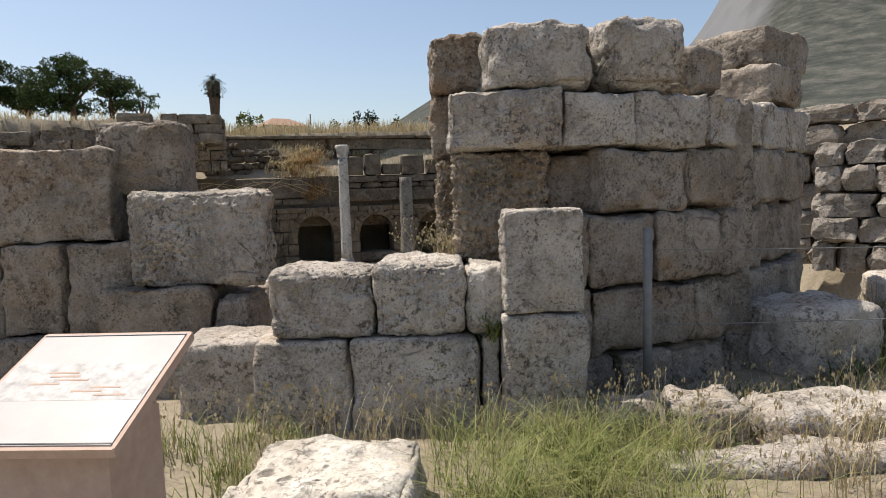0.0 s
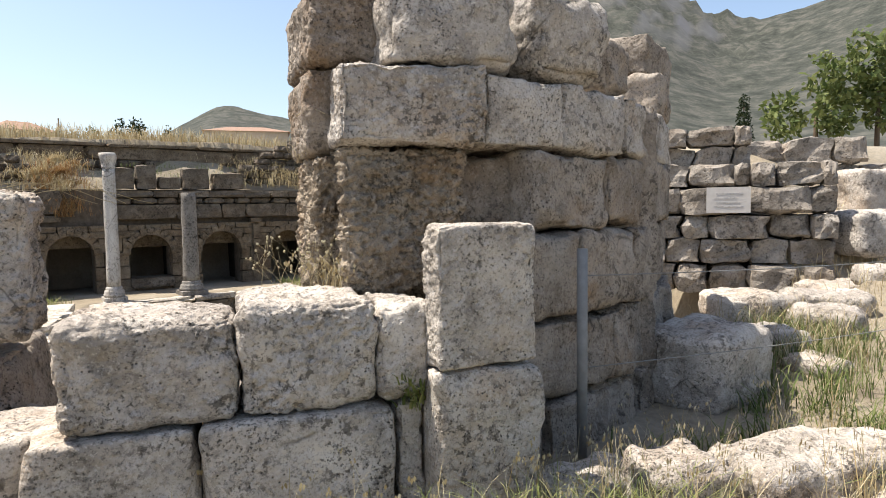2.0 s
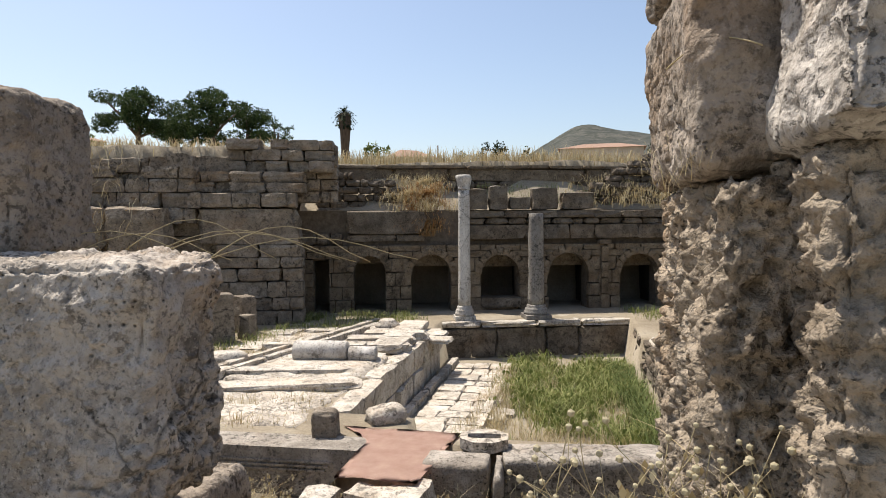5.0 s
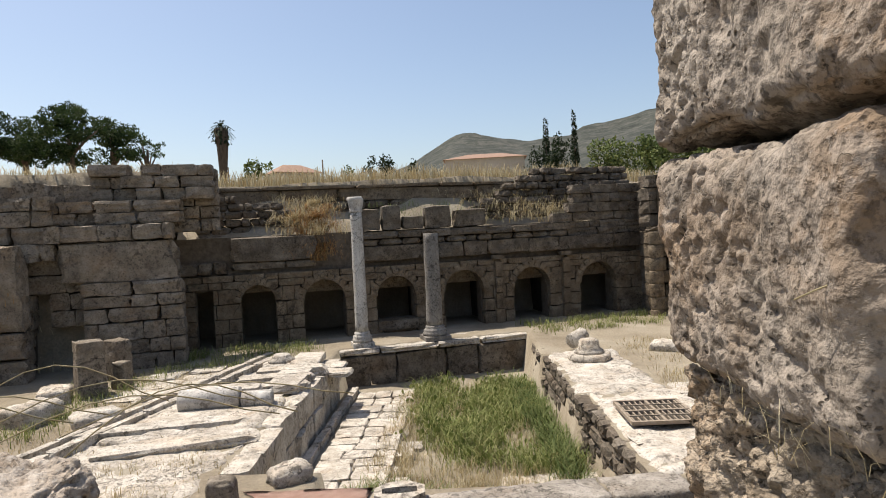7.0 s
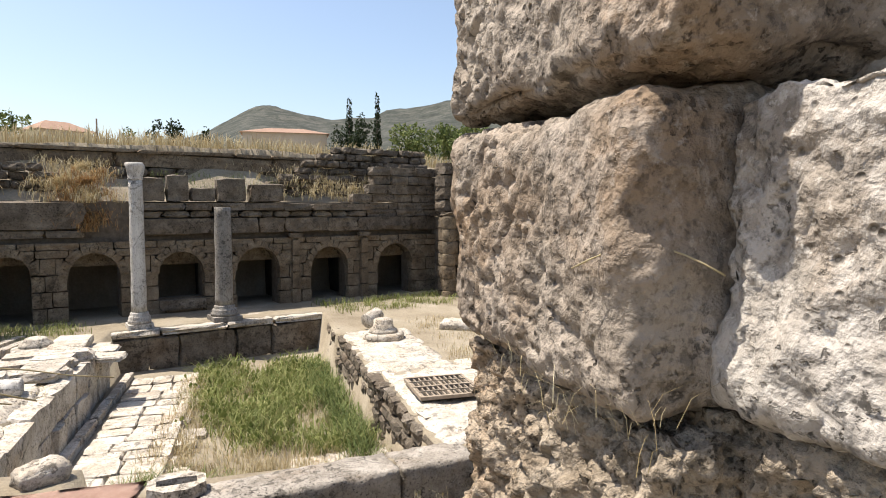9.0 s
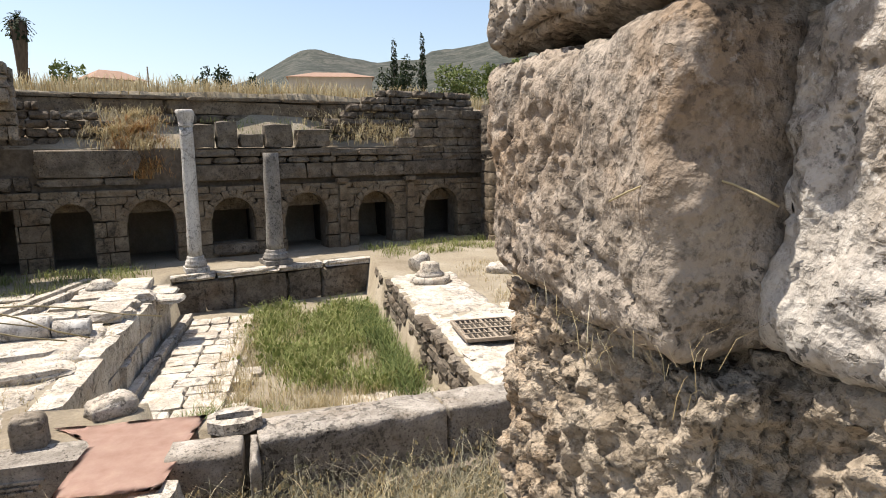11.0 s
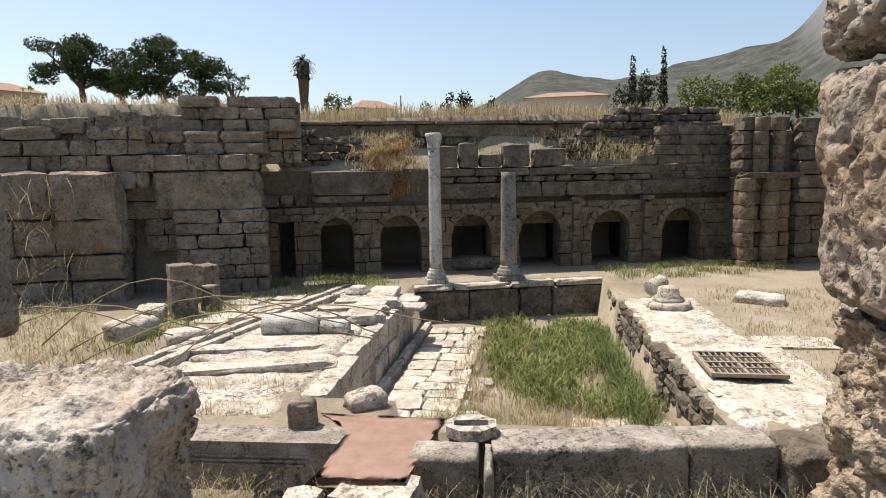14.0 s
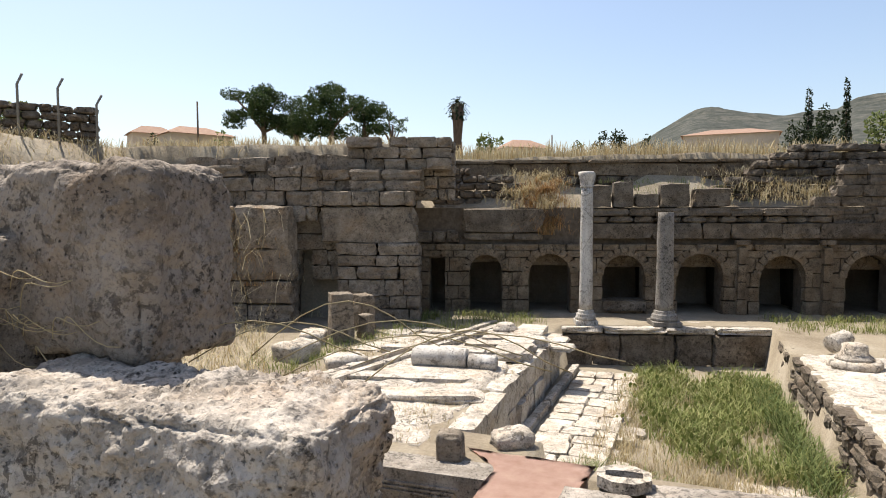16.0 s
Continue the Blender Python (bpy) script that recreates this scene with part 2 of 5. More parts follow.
def shell(nx, ny, nz):
    """The surface grid of a box: points in -1..1 and quads."""
    ids, pts, quads = {}, [], []

    def vid(i, j, k):
        if (i, j, k) not in ids:
            ids[i, j, k] = len(pts)
            pts.append((2 * i / nx - 1, 2 * j / ny - 1, 2 * k / nz - 1))
        return ids[i, j, k]
    for k, flip in ((0, True), (nz, False)):
        for i in range(nx):
            for j in range(ny):
                q = [vid(i, j, k), vid(i + 1, j, k), vid(i + 1, j + 1, k), vid(i, j + 1, k)]
                quads.append(q[::-1] if flip else q)
    for j, flip in ((0, False), (ny, True)):
        for i in range(nx):
            for k in range(nz):
                q = [vid(i, j, k), vid(i + 1, j, k), vid(i + 1, j, k + 1), vid(i, j, k + 1)]
                quads.append(q[::-1] if flip else q)
    for i, flip in ((0, True), (nx, False)):
        for j in range(ny):
            for k in range(nz):
                q = [vid(i, j, k), vid(i, j + 1, k), vid(i, j + 1, k + 1), vid(i, j, k + 1)]
                quads.append(q[::-1] if flip else q)
    return np.array(pts), quads


def rounded(pts, half, r, power=1.0):
    h = np.array(half)
    p = pts * h
    inner = np.clip(p, -(h - r), h - r)
    d = p - inner
    ln = np.linalg.norm(d, axis=1, keepdims=True)
    nrm = np.where(ln > 1e-9, d / np.maximum(ln, 1e-9), 0)
    return inner + nrm * r, nrm


def boulder(name, size, mat, step=0.05, r=0.05, amp=0.02, seed=0, taper=(0, 0), chip=0.0, pits=0.0):
    """A weathered block: rounded arrises, uneven faces, chipped corners, pits. Its origin is the middle of its base."""
    half = [s / 2 for s in size]
    n = [max(3, min(150, round(s / step))) for s in size]
    pts, quads = shell(*n)
    r = min(r, 0.8 * min(half))
    pos, nrm = rounded(pts, half, r)
    bulk = pts / np.maximum(np.linalg.norm(pts, axis=1, keepdims=True), 1e-6)
    nrm = np.where(np.linalg.norm(nrm, axis=1, keepdims=True) > 0.5, nrm, bulk)
    out = np.empty_like(pos)
    off = Vector((seed * 3.7, seed * 1.3, seed * 7.1))
    for i in range(len(pos)):
        p = Vector(pos[i]) + off
        d = amp * noise.fractal(p * 2.2, 0.9, 2.0, 4)
        d += amp * 0.35 * noise.fractal(p * 9.0, 0.7, 2.0, 4)
        if chip:
            edge = sorted(abs(v) for v in pts[i])[1]
            d -= chip * max(0.0, edge - 0.72) / 0.28 * max(0.0, 0.25 + noise.noise(p * 3.1) + 0.6 * noise.noise(p * 8.0))
        if pits:
            where = 0.25 + soft(-0.2, 0.4, noise.noise(p * 2.0))
            fine = soft(0.16, 0.34, noise.noise(p * 31.0)) + 0.6 * soft(0.12, 0.3, noise.noise(p * 56.0))
            if mat.name == "pitted_conglomerate":
                d += pits * 0.5 * noise.fractal(p * 17.0, 0.45, 2.1, 4)
                d -= pits * (0.5 * soft(0.1, 0.35, noise.noise(p * 19.0)) + 0.45 * fine)
            else:
                d += pits * 0.25 * noise.fractal(p * 20.0, 0.5, 2.1, 3)
                d -= pits * 0.55 * fine * where
        out[i] = pos[i] + nrm[i] * d
    zt = (pts[:, 2] + 1) / 2
    out[:, 0] *= 1 - taper[0] * zt
    out[:, 1] *= 1 - taper[1] * zt
    out[:, 2] += half[2]
    return mesh_of(name, out, quads, mat, True)


def small_stones(name, mat, count, n=3, r=0.13, amp=0.10, seed=0):
    """Unit stones, one metre across and centred, to be scaled piece by piece."""
    made = []
    for k in range(count):
        pts, quads = shell(n, n, n)
        pos, nrm = rounded(pts * np.array([1, 1, 1]), (0.5, 0.5, 0.5), r)
        out = []
        for p in pos:
            q = Vector(p) * 2.3 + Vector((k * 5.1 + seed, k * 2.7, seed))
            out.append(p + np.array(noise.noise_vector(q)) * amp)
        made.append(mesh_of(name, np.array(out), quads, mat, False))
    return made


def box_bm(bm, x0, x1, y0, y1, z0, z1):
    m = Matrix.LocRotScale(((x0 + x1) / 2, (y0 + y1) / 2, (z0 + z1) / 2), None, (x1 - x0, y1 - y0, z1 - z0))
    return bmesh.ops.create_cube(bm, size=1, matrix=m)


def setting(name, label, category, m=None):
    ob = tagged(new(name), label, category, "", "structure")
    if m is not None:
        ob.matrix_world = m
    return ob


# stones for distant masonry, shared between pieces
BLOCKS = small_stones("stone", ASHLAR, 14, 3, 0.07, 0.09)
WARMBLOCKS = small_stones("stone", WARMASH, 8, 3, 0.08, 0.05, 4)
RUBBLE = small_stones("stone", ASHLAR, 10, 3, 0.2, 0.16, 9)
PIERBLOCKS = small_stones("stone", PIERSTONE, 14, 4, 0.08, 0.1, 12)
RUINBLOCKS = small_stones("stone", KERBSTONE, 10, 4, 0.14, 0.16, 6)
SLABS = small_stones("paving_slab", PAVING, 10, 3, 0.08, 0.09, 2)


def piece(name, pool, rng, parent, u, v, z, w, d, h, turn=0.0, tilt=0.0):
    return child(name, rng.choice(pool), parent, Matrix.LocRotScale((u, v, z), Euler((tilt * rng.uniform(-1, 1), tilt * rng.uniform(-1, 1), turn)), (w, d, h)))


def masonry(parent, rng, u0, u1, v, depth, courses, width, pool, holes=(), top=None, uneven=0.03, z0=0.0, name="stone", gap=0.012):
    """Courses of stones whose faces stand at v. holes: (u0, u1, z0, spring, radius). top(u): where the ruin ends."""
    z = z0
    for h in courses:
        u, mid = u0, z + h / 2
        while u < u1 - 0.04:
            w = min(width * rng.uniform(0.45, 1.8), u1 - u)
            if u1 - u - w < width * 0.35:
                w = u1 - u
            spans = [(u, u + w)]
            for a, b, za, spring, rad in holes:
                c, lo, hi = (a + b) / 2, a, b
                if mid < za or mid > spring + rad:
                    continue
                if mid > spring and rad > 0:
                    k = math.sqrt(max(0.0, rad * rad - (mid - spring) ** 2))
                    lo, hi = c - k, c + k
                cut = []
                for p, q in spans:
                    if q <= lo or p >= hi:
                        cut.append((p, q))
                    else:
                        if p < lo:
                            cut.append((p, lo))
                        if q > hi:
                            cut.append((hi, q))
                spans = cut
            for p, q in spans:
                if q - p < 0.05 or (top and mid > top((p + q) / 2) + rng.uniform(-0.12, 0.12)):
                    continue
                dv = 1.4 * rng.uniform(-uneven, uneven)
                piece(name, pool, rng, parent, (p + q) / 2, v + depth / 2 + dv, mid, q - p - gap, depth, h * rng.uniform(0.97, 1.0) - gap, rng.uniform(-0.02, 0.02), 0.012)
            u += w
        z += h


def blades(name, spots, height, width, mat, lean=0.5, seed=0, seeds=0.0):
    """Grass: thin bent blades, three joints each, at the given feet."""
    rng = random.Random(seed)
    verts, faces = [], []
    for x, y, z in spots:
        h, a = height * rng.uniform(0.45, 1.25), rng.uniform(0, 6.283)
        k = lean * rng.uniform(0.2, 1.0) * h
        dx, dy, w = math.cos(a), math.sin(a), width * rng.uniform(0.6, 1.3)
        sx, sy = -dy * w / 2, dx * w / 2
        i = len(verts)
        for f, ww in ((0.0, 1.0), (0.45, 0.8), (0.8, 0.5)):
            bx, by, bz = x + dx * k * f * f, y + dy * k * f * f, z + h * f * (1 - 0.25 * lean * f)
            verts += [(bx - sx * ww, by - sy * ww, bz), (bx + sx * ww, by + sy * ww, bz)]
        tip = (x + dx * k, y + dy * k, z + h * (1 - 0.3 * lean))
        verts.append(tip)
        faces += [(i, i + 1, i + 3, i + 2), (i + 2, i + 3, i + 5, i + 4), (i + 4, i + 5, i + 6)]
        if seeds and rng.random() < seeds:
            for _ in range(3):
                o = Vector(tip) + Vector((rng.uniform(-1, 1), rng.uniform(-1, 1), rng.uniform(-1.5, 0.3))) * w * 4
                j = len(verts)
                verts += [o, o + Vector((w * 1.6, w * 0.6, -w * 2.5)), o + Vector((0, 0, -w * 6)), o + Vector((-w * 1.6, -w * 0.6, -w * 2.5))]
                faces.append((j, j + 1, j + 2, j + 3))
    return mesh_of(name, verts, faces, mat)


def grass(name, label, spots, height, width, mat, lean=0.5, seed=0, seeds=0.0):
    return tagged(new(name, blades(name, spots, height, width, mat, lean, seed, seeds)), label, "grass", "", "stuff")


def tuft_spots(rng, centres, per, spread, zof):
    out = []
    for cx, cy in centres:
        for _ in range(per):
            x, y = cx + rng.gauss(0, spread), cy + rng.gauss(0, spread)
            out.append((x, y, zof(x, y)))
    return out


def leaves(name, blobs, per, size, mat, seed=0, thin=1.0):
    """A crown: many small leaf sprays in uneven clumps (x, y, z, rx, ry, rz)."""
    rng = random.Random(seed)
    verts, faces = [], []
    for bx, by, bz, rx, ry, rz in blobs:
        for _ in range(int(per * rx * ry * rz)):
            d = Vector((rng.gauss(0, 1), rng.gauss(0, 1), rng.gauss(0, 1))).normalized() * rng.uniform(0.25, 1.0) ** 0.5
            c = Vector((bx + d.x * rx, by + d.y * ry, bz + d.z * rz))
            if noise.noise(c * (1.6 / max(0.4, min(rx, rz)))) < -0.18:
                continue
            a = Vector((rng.gauss(0, 1), rng.gauss(0, 1), rng.gauss(0, 1))).normalized() * size * rng.uniform(0.5, 1.3)
            b = a.cross(Vector((rng.gauss(0, 1), rng.gauss(0, 1), rng.gauss(0, 1)))).normalized() * size * 0.45 * thin
            i = len(verts)
            verts += [c - a, c + b, c + a, c - b]
            faces.append((i, i + 1, i + 2, i + 3))
    return mesh_of(name, verts, faces, mat)


def tube(name, path, radii, mat, sides=8, smooth=True):
    """A tapered tube along a path."""
    verts, faces = [], []
    for i, p in enumerate(path):
        p = Vector(p)
        t = (Vector(path[min(i + 1, len(path) - 1)]) - Vector(path[max(i - 1, 0)])).normalized()
        a = t.cross(Vector((0.31, 0.77, 0.55))).normalized()
        b = t.cross(a)
        r = radii[i] if isinstance(radii, (list, tuple)) else radii
        for k in range(sides):
            an = 2 * math.pi * k / sides
            verts.append(p + (a * math.cos(an) + b * math.sin(an)) * r)
    for i in range(len(path) - 1):
        for k in range(sides):
            q = (k + 1) % sides
            faces.append((i * sides + k, i * sides + q, (i + 1) * sides + q, (i + 1) * sides + k))
    faces.append(tuple(range(sides))[::-1])
    faces.append(tuple(range(len(verts) - sides, len(verts))))
    return mesh_of(name, verts, faces, mat, smooth)


def lathe(name, profile, mat, sides=24, wobble=0.0):
    """A turned form from (radius, height) pairs."""
    verts, faces = [], []
    for r, z in profile:
        for k in range(sides):
            a = 2 * math.pi * k / sides
            q = r * (1 + wobble * noise.noise(Vector((math.cos(a) * 2, math.sin(a) * 2, z * 2.5))))
            verts.append((q * math.cos(a), q * math.sin(a), z))
    for i in range(len(profile) - 1):
        for k in range(sides):
            q = (k + 1) % sides
            faces.append((i * sides + k, i * sides + q, (i + 1) * sides + q, (i + 1) * sides + k))
    faces.append(tuple(range(sides))[::-1])
    faces.append(tuple(range(len(verts) - sides, len(verts))))
    return mesh_of(name, verts, faces, mat, True)


# ---- the lie of the land ----
COURT = pose(-1.5, 24.95, -1.46, 0, 0, 17.6)     # u along the spring front, v away from it, z from the stylobate
COURT_INV = COURT.inverted()
FLOOR, BASIN, FORE, PLATEAU = -1.50, -2.68, -2.45, 4.05


def soft(a, b, x):
    k = min(1.0, max(0.0, (x - a) / (b - a)))
    return k * k * (3 - 2 * k)


def land(x, y):
    """Height of the ground."""
    c = COURT_INV @ Vector((x, y, 0))
    near = 0.02 * noise.noise(Vector((x, y, 0)) * 1.5)
    n2 = 0.05 * noise.noise(Vector((x * 0.7, y * 0.7, 3)))
    right = soft(2.4, 5.5, x) * soft(3.0, 9.0, y)
    z_near = near - 0.12 * soft(2.6, 4.2, y) + 0.25 * right
    z_court = FLOOR + n2 * 0.5
    left_edge, right_edge = -4.18 - 0.02 * (y - 14), 1.98 - 0.045 * (y - 13)
    if left_edge < x < right_edge and c.y < -0.35 and y > (13.7 if x < -2.7 else 13.0):
        z_court = BASIN + n2
    elif y < 12.35 + 0.1 * (x + 1.0):
        z_court = FORE + n2
    inside = soft(5.6, 6.0, y) if x < 0.3 else soft(7.2, 7.6, y)
    z = z_near + (z_court - z_near) * inside
    up = 0.0
    if c.x < -8.5:
        up = max(up, soft(0.9, 1.5, c.y))
    up = max(up, soft(-15.5, -20.0, x) * soft(6.0, 9.0, y))
    up = max(up, soft(5.0, 5.4, c.y))
    if c.x > 10.2:
        up = max(up, soft(0.9, 2.2, c.y))
    hi = PLATEAU + 0.5 * noise.noise(Vector((x, y, 0)) * 0.05) + 0.10 * noise.noise(Vector((x, y, 7)) * 0.5) + 0.012 * max(0, c.y - 6)
    if c.x < -8:
        hi += 0.3
    if c.x > 9.6:
        hi -= 0.7 * (1 - soft(2, 8, c.y))
    z = z + (hi - z) * up
    rside = soft(4.2, 8.0, x) * soft(5.0, 12.0, y) * (1 - up) * soft(10.0, 12.5, x + 0.25 * (24 - y))
    z = z + (2.2 + 0.04 * y - z) * rside
    return z


def ground_sheet():
    def axis(lo, hi, step, far):
        core = list(np.arange(lo, hi, step))
        out, d = [], step
        k = hi
        while k < far:
            d *= 1.25
            k += d
            out.append(k)
        neg, d, k = [], step, lo
        while k > -far:
            d *= 1.25
            k -= d
            neg.append(k)
        return neg[::-1] + core + out
    xs, ys = axis(-15, 13, 0.2, 3000), axis(-4, 32, 0.2, 3000)
    verts = [(x, y, land(x, y)) for y in ys for x in xs]
    w = len(xs)
    faces = [(j * w + i, j * w + i + 1, (j + 1) * w + i + 1, (j + 1) * w + i) for j in range(len(ys) - 1) for i in range(w - 1)]
    tagged(new("ground", mesh_of("ground", verts, faces, EARTH, True)), "dry pale earth with stones and withered grass", "ground", "", "structure")


ground_sheet()

# ---- near wall: parapet, upright stone and curved bastion ----
RNG = random.Random(11)


def near_block(parent, x0, x1, y0, y1, z0, z1, mat=ROCK, turn=0.0, step=0.03, r=0.018, amp=0.03, seed=0, taper=(0, 0), chip=0.05, pits=0.012, label=""):
    me = boulder("stone", (x1 - x0, y1 - y0, z1 - z0), mat, step, r, amp, seed, taper, chip, pits)
    return child("stone", me, parent, pose((x0 + x1) / 2, (y0 + y1) / 2, z0, 0, 0, turn), label)


parapet = setting("wall_parapet", "low parapet of large weathered grey limestone blocks", "wall")
near_block(parapet, -1.15, -0.46, 4.33, 4.98, 0.50, 0.96, seed=1, chip=0.05, step=0.01, pits=0.022, r=0.05)
near_block(parapet, -0.445, 0.16, 4.31, 4.98, 0.50, 1.00, seed=2, chip=0.05, step=0.01, pits=0.022, r=0.05)
near_block(parapet, 0.165, 0.44, 4.34, 4.96, 0.51, 0.97, seed=3, chip=0.06, step=0.01, pits=0.02, r=0.05)
near_block(parapet, -1.28, -0.63, 4.30, 4.95, -0.2, 0.50, seed=4, amp=0.015, pits=0.004)
near_block(parapet, -0.62, 0.24, 4.28, 4.95, -0.2, 0.50, seed=5, amp=0.015, pits=0.004)
near_block(parapet, 0.245, 0.39, 4.33, 4.95, -0.2, 0.50, seed=6)
near_block(parapet, -1.95, -1.29, 4.6, 5.2, -0.2, 0.44, seed=7, amp=0.02, pits=0.006)
upright = setting("wall_upright", "upright weathered block on a broad foot stone", "wall")
near_block(upright, 0.395, 0.925, 4.18, 4.38, 0.66, 1.335, turn=5, seed=8, amp=0.014, r=0.025, pits=0.016, step=0.009)
near_block(upright, 0.39, 0.955, 4.17, 4.8, -0.2, 0.655, seed=9, amp=0.02, pits=0.004)

bastion = setting("wall_bastion", "curved ruined wall of large weathered limestone blocks", "wall")
CURVE = [Vector(p) for p in ((0.12, 4.75), (1.2, 4.72), (2.2, 5.15), (3.2, 6.0), (3.95, 7.0), (4.4, 8.2))]


def along(s):
    for a, b in zip(CURVE, CURVE[1:]):
        ln = (b - a).length
        if s <= ln or b is CURVE[-1]:
            return a + (b - a) * (s / ln)
        s -= ln


def course(breaks, z0, z1, seed, depth=0.75, mats=None, back=0.0, **kw):
    for i, (a, b) in enumerate(zip(breaks, breaks[1:])):
        p, q = along(a + 0.008), along(b - 0.008)
        d = q - p
        nrm = Vector((-d.y, d.x)).normalized()
        mid = (p + q) / 2 + nrm * (depth / 2 + back + RNG.uniform(-0.02, 0.03))
        me = boulder("stone", (d.length, depth, z1 - z0 - 0.012), (mats or {}).get(i, BROWNROCK), 0.032, kw.get("r", 0.02), kw.get("amp", 0.035), seed + i, (0, 0), kw.get("chip", 0.06), kw.get("pits", 0.008))
        child("stone", me, bastion, pose(mid.x, mid.y, z0, 0, RNG.uniform(-1.2, 1.2), math.degrees(math.atan2(d.y, d.x))))


near_block(bastion, 0.08, 0.89, 4.70, 5.03, 1.755, 2.17, ROCK, seed=20, amp=0.022, pits=0.028, step=0.0085, turn=-1.5)
course([0.78, 1.38, 2.09, 3.0, 3.86, 4.6, 5.6], 1.75, 2.17, 21, mats={k: ROCK for k in range(6)})
course([0.62, 0.66, 1.08], 1.27, 1.72, 30, 0.4, None, 0.2)
course([1.08, 1.89, 2.68, 3.43, 4.2, 5.0, 5.7], 1.27, 1.75, 34)
course([0.6, 0.96, 1.55, 2.28, 2.95, 4.04, 5.0, 5.7], 0.72, 1.265, 44)
course([0.6, 0.98, 1.98, 2.53, 3.49, 4.4, 5.4], 0.22, 0.715, 54)
course([0.3, 1.2, 1.7, 2.4, 3.3, 4.3, 5.3], -0.3, 0.215, 64)
# rough stone under the big one, and the deep end of the wall towards the opening
near_block(bastion, 0.10, 0.80, 4.80, 5.25, 0.95, 1.735, PITTED, seed=70, amp=0.03, pits=0.035, step=0.0085, r=0.04)
near_block(bastion, -0.01, 0.9, 5.0, 5.84, 0.2, 1.71, PITTED, seed=71, amp=0.025, pits=0.04, step=0.0095, r=0.04)
near_block(bastion, -0.05, 0.9, 5.04, 5.84, 1.71, 2.19, BROWNROCK, seed=72, amp=0.014, pits=0.016, step=0.0085, r=0.05)
near_block(bastion, 0.03, 0.9, 5.0, 5.86, -1.6, 0.95, PITTED, seed=73, amp=0.06, pits=0.04, step=0.03)
near_block(bastion, -0.05, 0.7, 4.98, 5.84, 2.20, 2.62, BROWNROCK, seed=74, amp=0.028, pits=0.024, step=0.009, r=0.05)
near_block(bastion, 0.8, 2.6, 5.4, 6.6, -0.4, 2.15, BROWNROCK, seed=75, step=0.12)
near_block(bastion, 1.9, 3.3, 6.3, 7.4, -0.4, 2.15, BROWNROCK, seed=76, step=0.12)
# crown stones
near_block(bastion, 0.33, 1.12, 4.72, 5.4, 2.17, 2.66, mat=ROCK, seed=80, amp=0.05, r=0.05, chip=0.14)
near_block(bastion, 1.15, 1.75, 4.85, 5.5, 2.17, 2.66, mat=ROCK, seed=81, amp=0.05, r=0.05, chip=0.14, turn=18)
near_block(bastion, 1.80, 2.25, 5.25, 5.8, 2.17, 2.55, mat=BROWNROCK, seed=82, amp=0.04, r=0.07, turn=35)
near_block(bastion, 2.6, 3.5, 6.1, 6.8, 2.17, 2.52, mat=BROWNROCK, seed=83, amp=0.04, turn=46)
near_block(bastion, 2.7, 3.6, 6.3, 7.0, 2.52, 2.9, mat=BROWNROCK, seed=84, amp=0.04, turn=40)

left_wall = setting("wall_left", "ruined wall of massive weathered limestone blocks", "wall")
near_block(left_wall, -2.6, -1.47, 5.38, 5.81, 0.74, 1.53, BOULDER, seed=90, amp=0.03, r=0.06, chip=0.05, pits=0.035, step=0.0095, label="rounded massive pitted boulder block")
near_block(left_wall, -3.0, -2.27, 5.70, 6.16, 1.51, 2.15, BROWNROCK, seed=91, amp=0.025, r=0.06, pits=0.02, step=0.0095)
near_block(left_wall, -3.3, -2.5, 5.83, 6.15, 0.5, 1.50, BROWNROCK, seed=102, step=0.04)
near_block(left_wall, -3.9, -2.78, 5.5, 6.4, 1.12, 1.92, BROWNROCK, seed=92, amp=0.04)
near_block(left_wall, -5.2, -3.92, 5.6, 6.6, 1.05, 1.95, BROWNROCK, seed=93, amp=0.04, step=0.06)
near_block(left_wall, -3.75, -3.22, 5.45, 6.4, 0.33, 1.12, BROWNROCK, seed=94)
near_block(left_wall, -3.2, -2.62, 5.48, 6.4, 0.33, 1.12, BROWNROCK, seed=95)
near_block(left_wall, -5.3, -3.77, 5.5, 6.5, 0.3, 1.05, BROWNROCK, seed=96, step=0.06)
near_block(left_wall, -2.85, -1.9, 5.3, 6.4, 0.18, 0.74, BROWNROCK, seed=97)
near_block(left_wall, -1.95, -1.5, 5.2, 6.2, 0.15, 0.66, BROWNROCK, seed=98, taper=(0.35, 0.2), chip=0.15)
near_block(left_wall, -4.3, -2.4, 5.35, 6.5, -0.5, 0.32, BROWNROCK, seed=99, step=0.06)
near_block(left_wall, -2.45, -1.2, 5.1, 6.4, -0.6, 0.17, BROWNROCK, seed=100, step=0.06)
near_block(left_wall, -1.6, 0.3, 5.0, 5.5, -2.4, 0.35, BROWNROCK, seed=101, step=0.08)

# ---- spring front: six arches ----
FRONT_V, FRONT_T = 2.2, 0.55
spring = setting("wall_spring_front", "ancient stone spring front with six dark arches", "wall", COURT)
rng = random.Random(5)
ARCHES = ((-6.12, -4.98, -0.45, 1.45, 0.57), (-4.03, -2.59, -0.45, 1.33, 0.72), (-1.47, -0.04, 0.42, 1.30, 0.71),
          (1.07, 2.60, -0.4, 1.29, 0.77), (3.84, 5.34, -0.1, 1.25, 0.75), (6.67, 8.25, -0.2, 1.24, 0.79))
DOOR = (-7.55, -7.0, -0.6, 1.85, 0.0)
HOLES = ARCHES + (DOOR,)


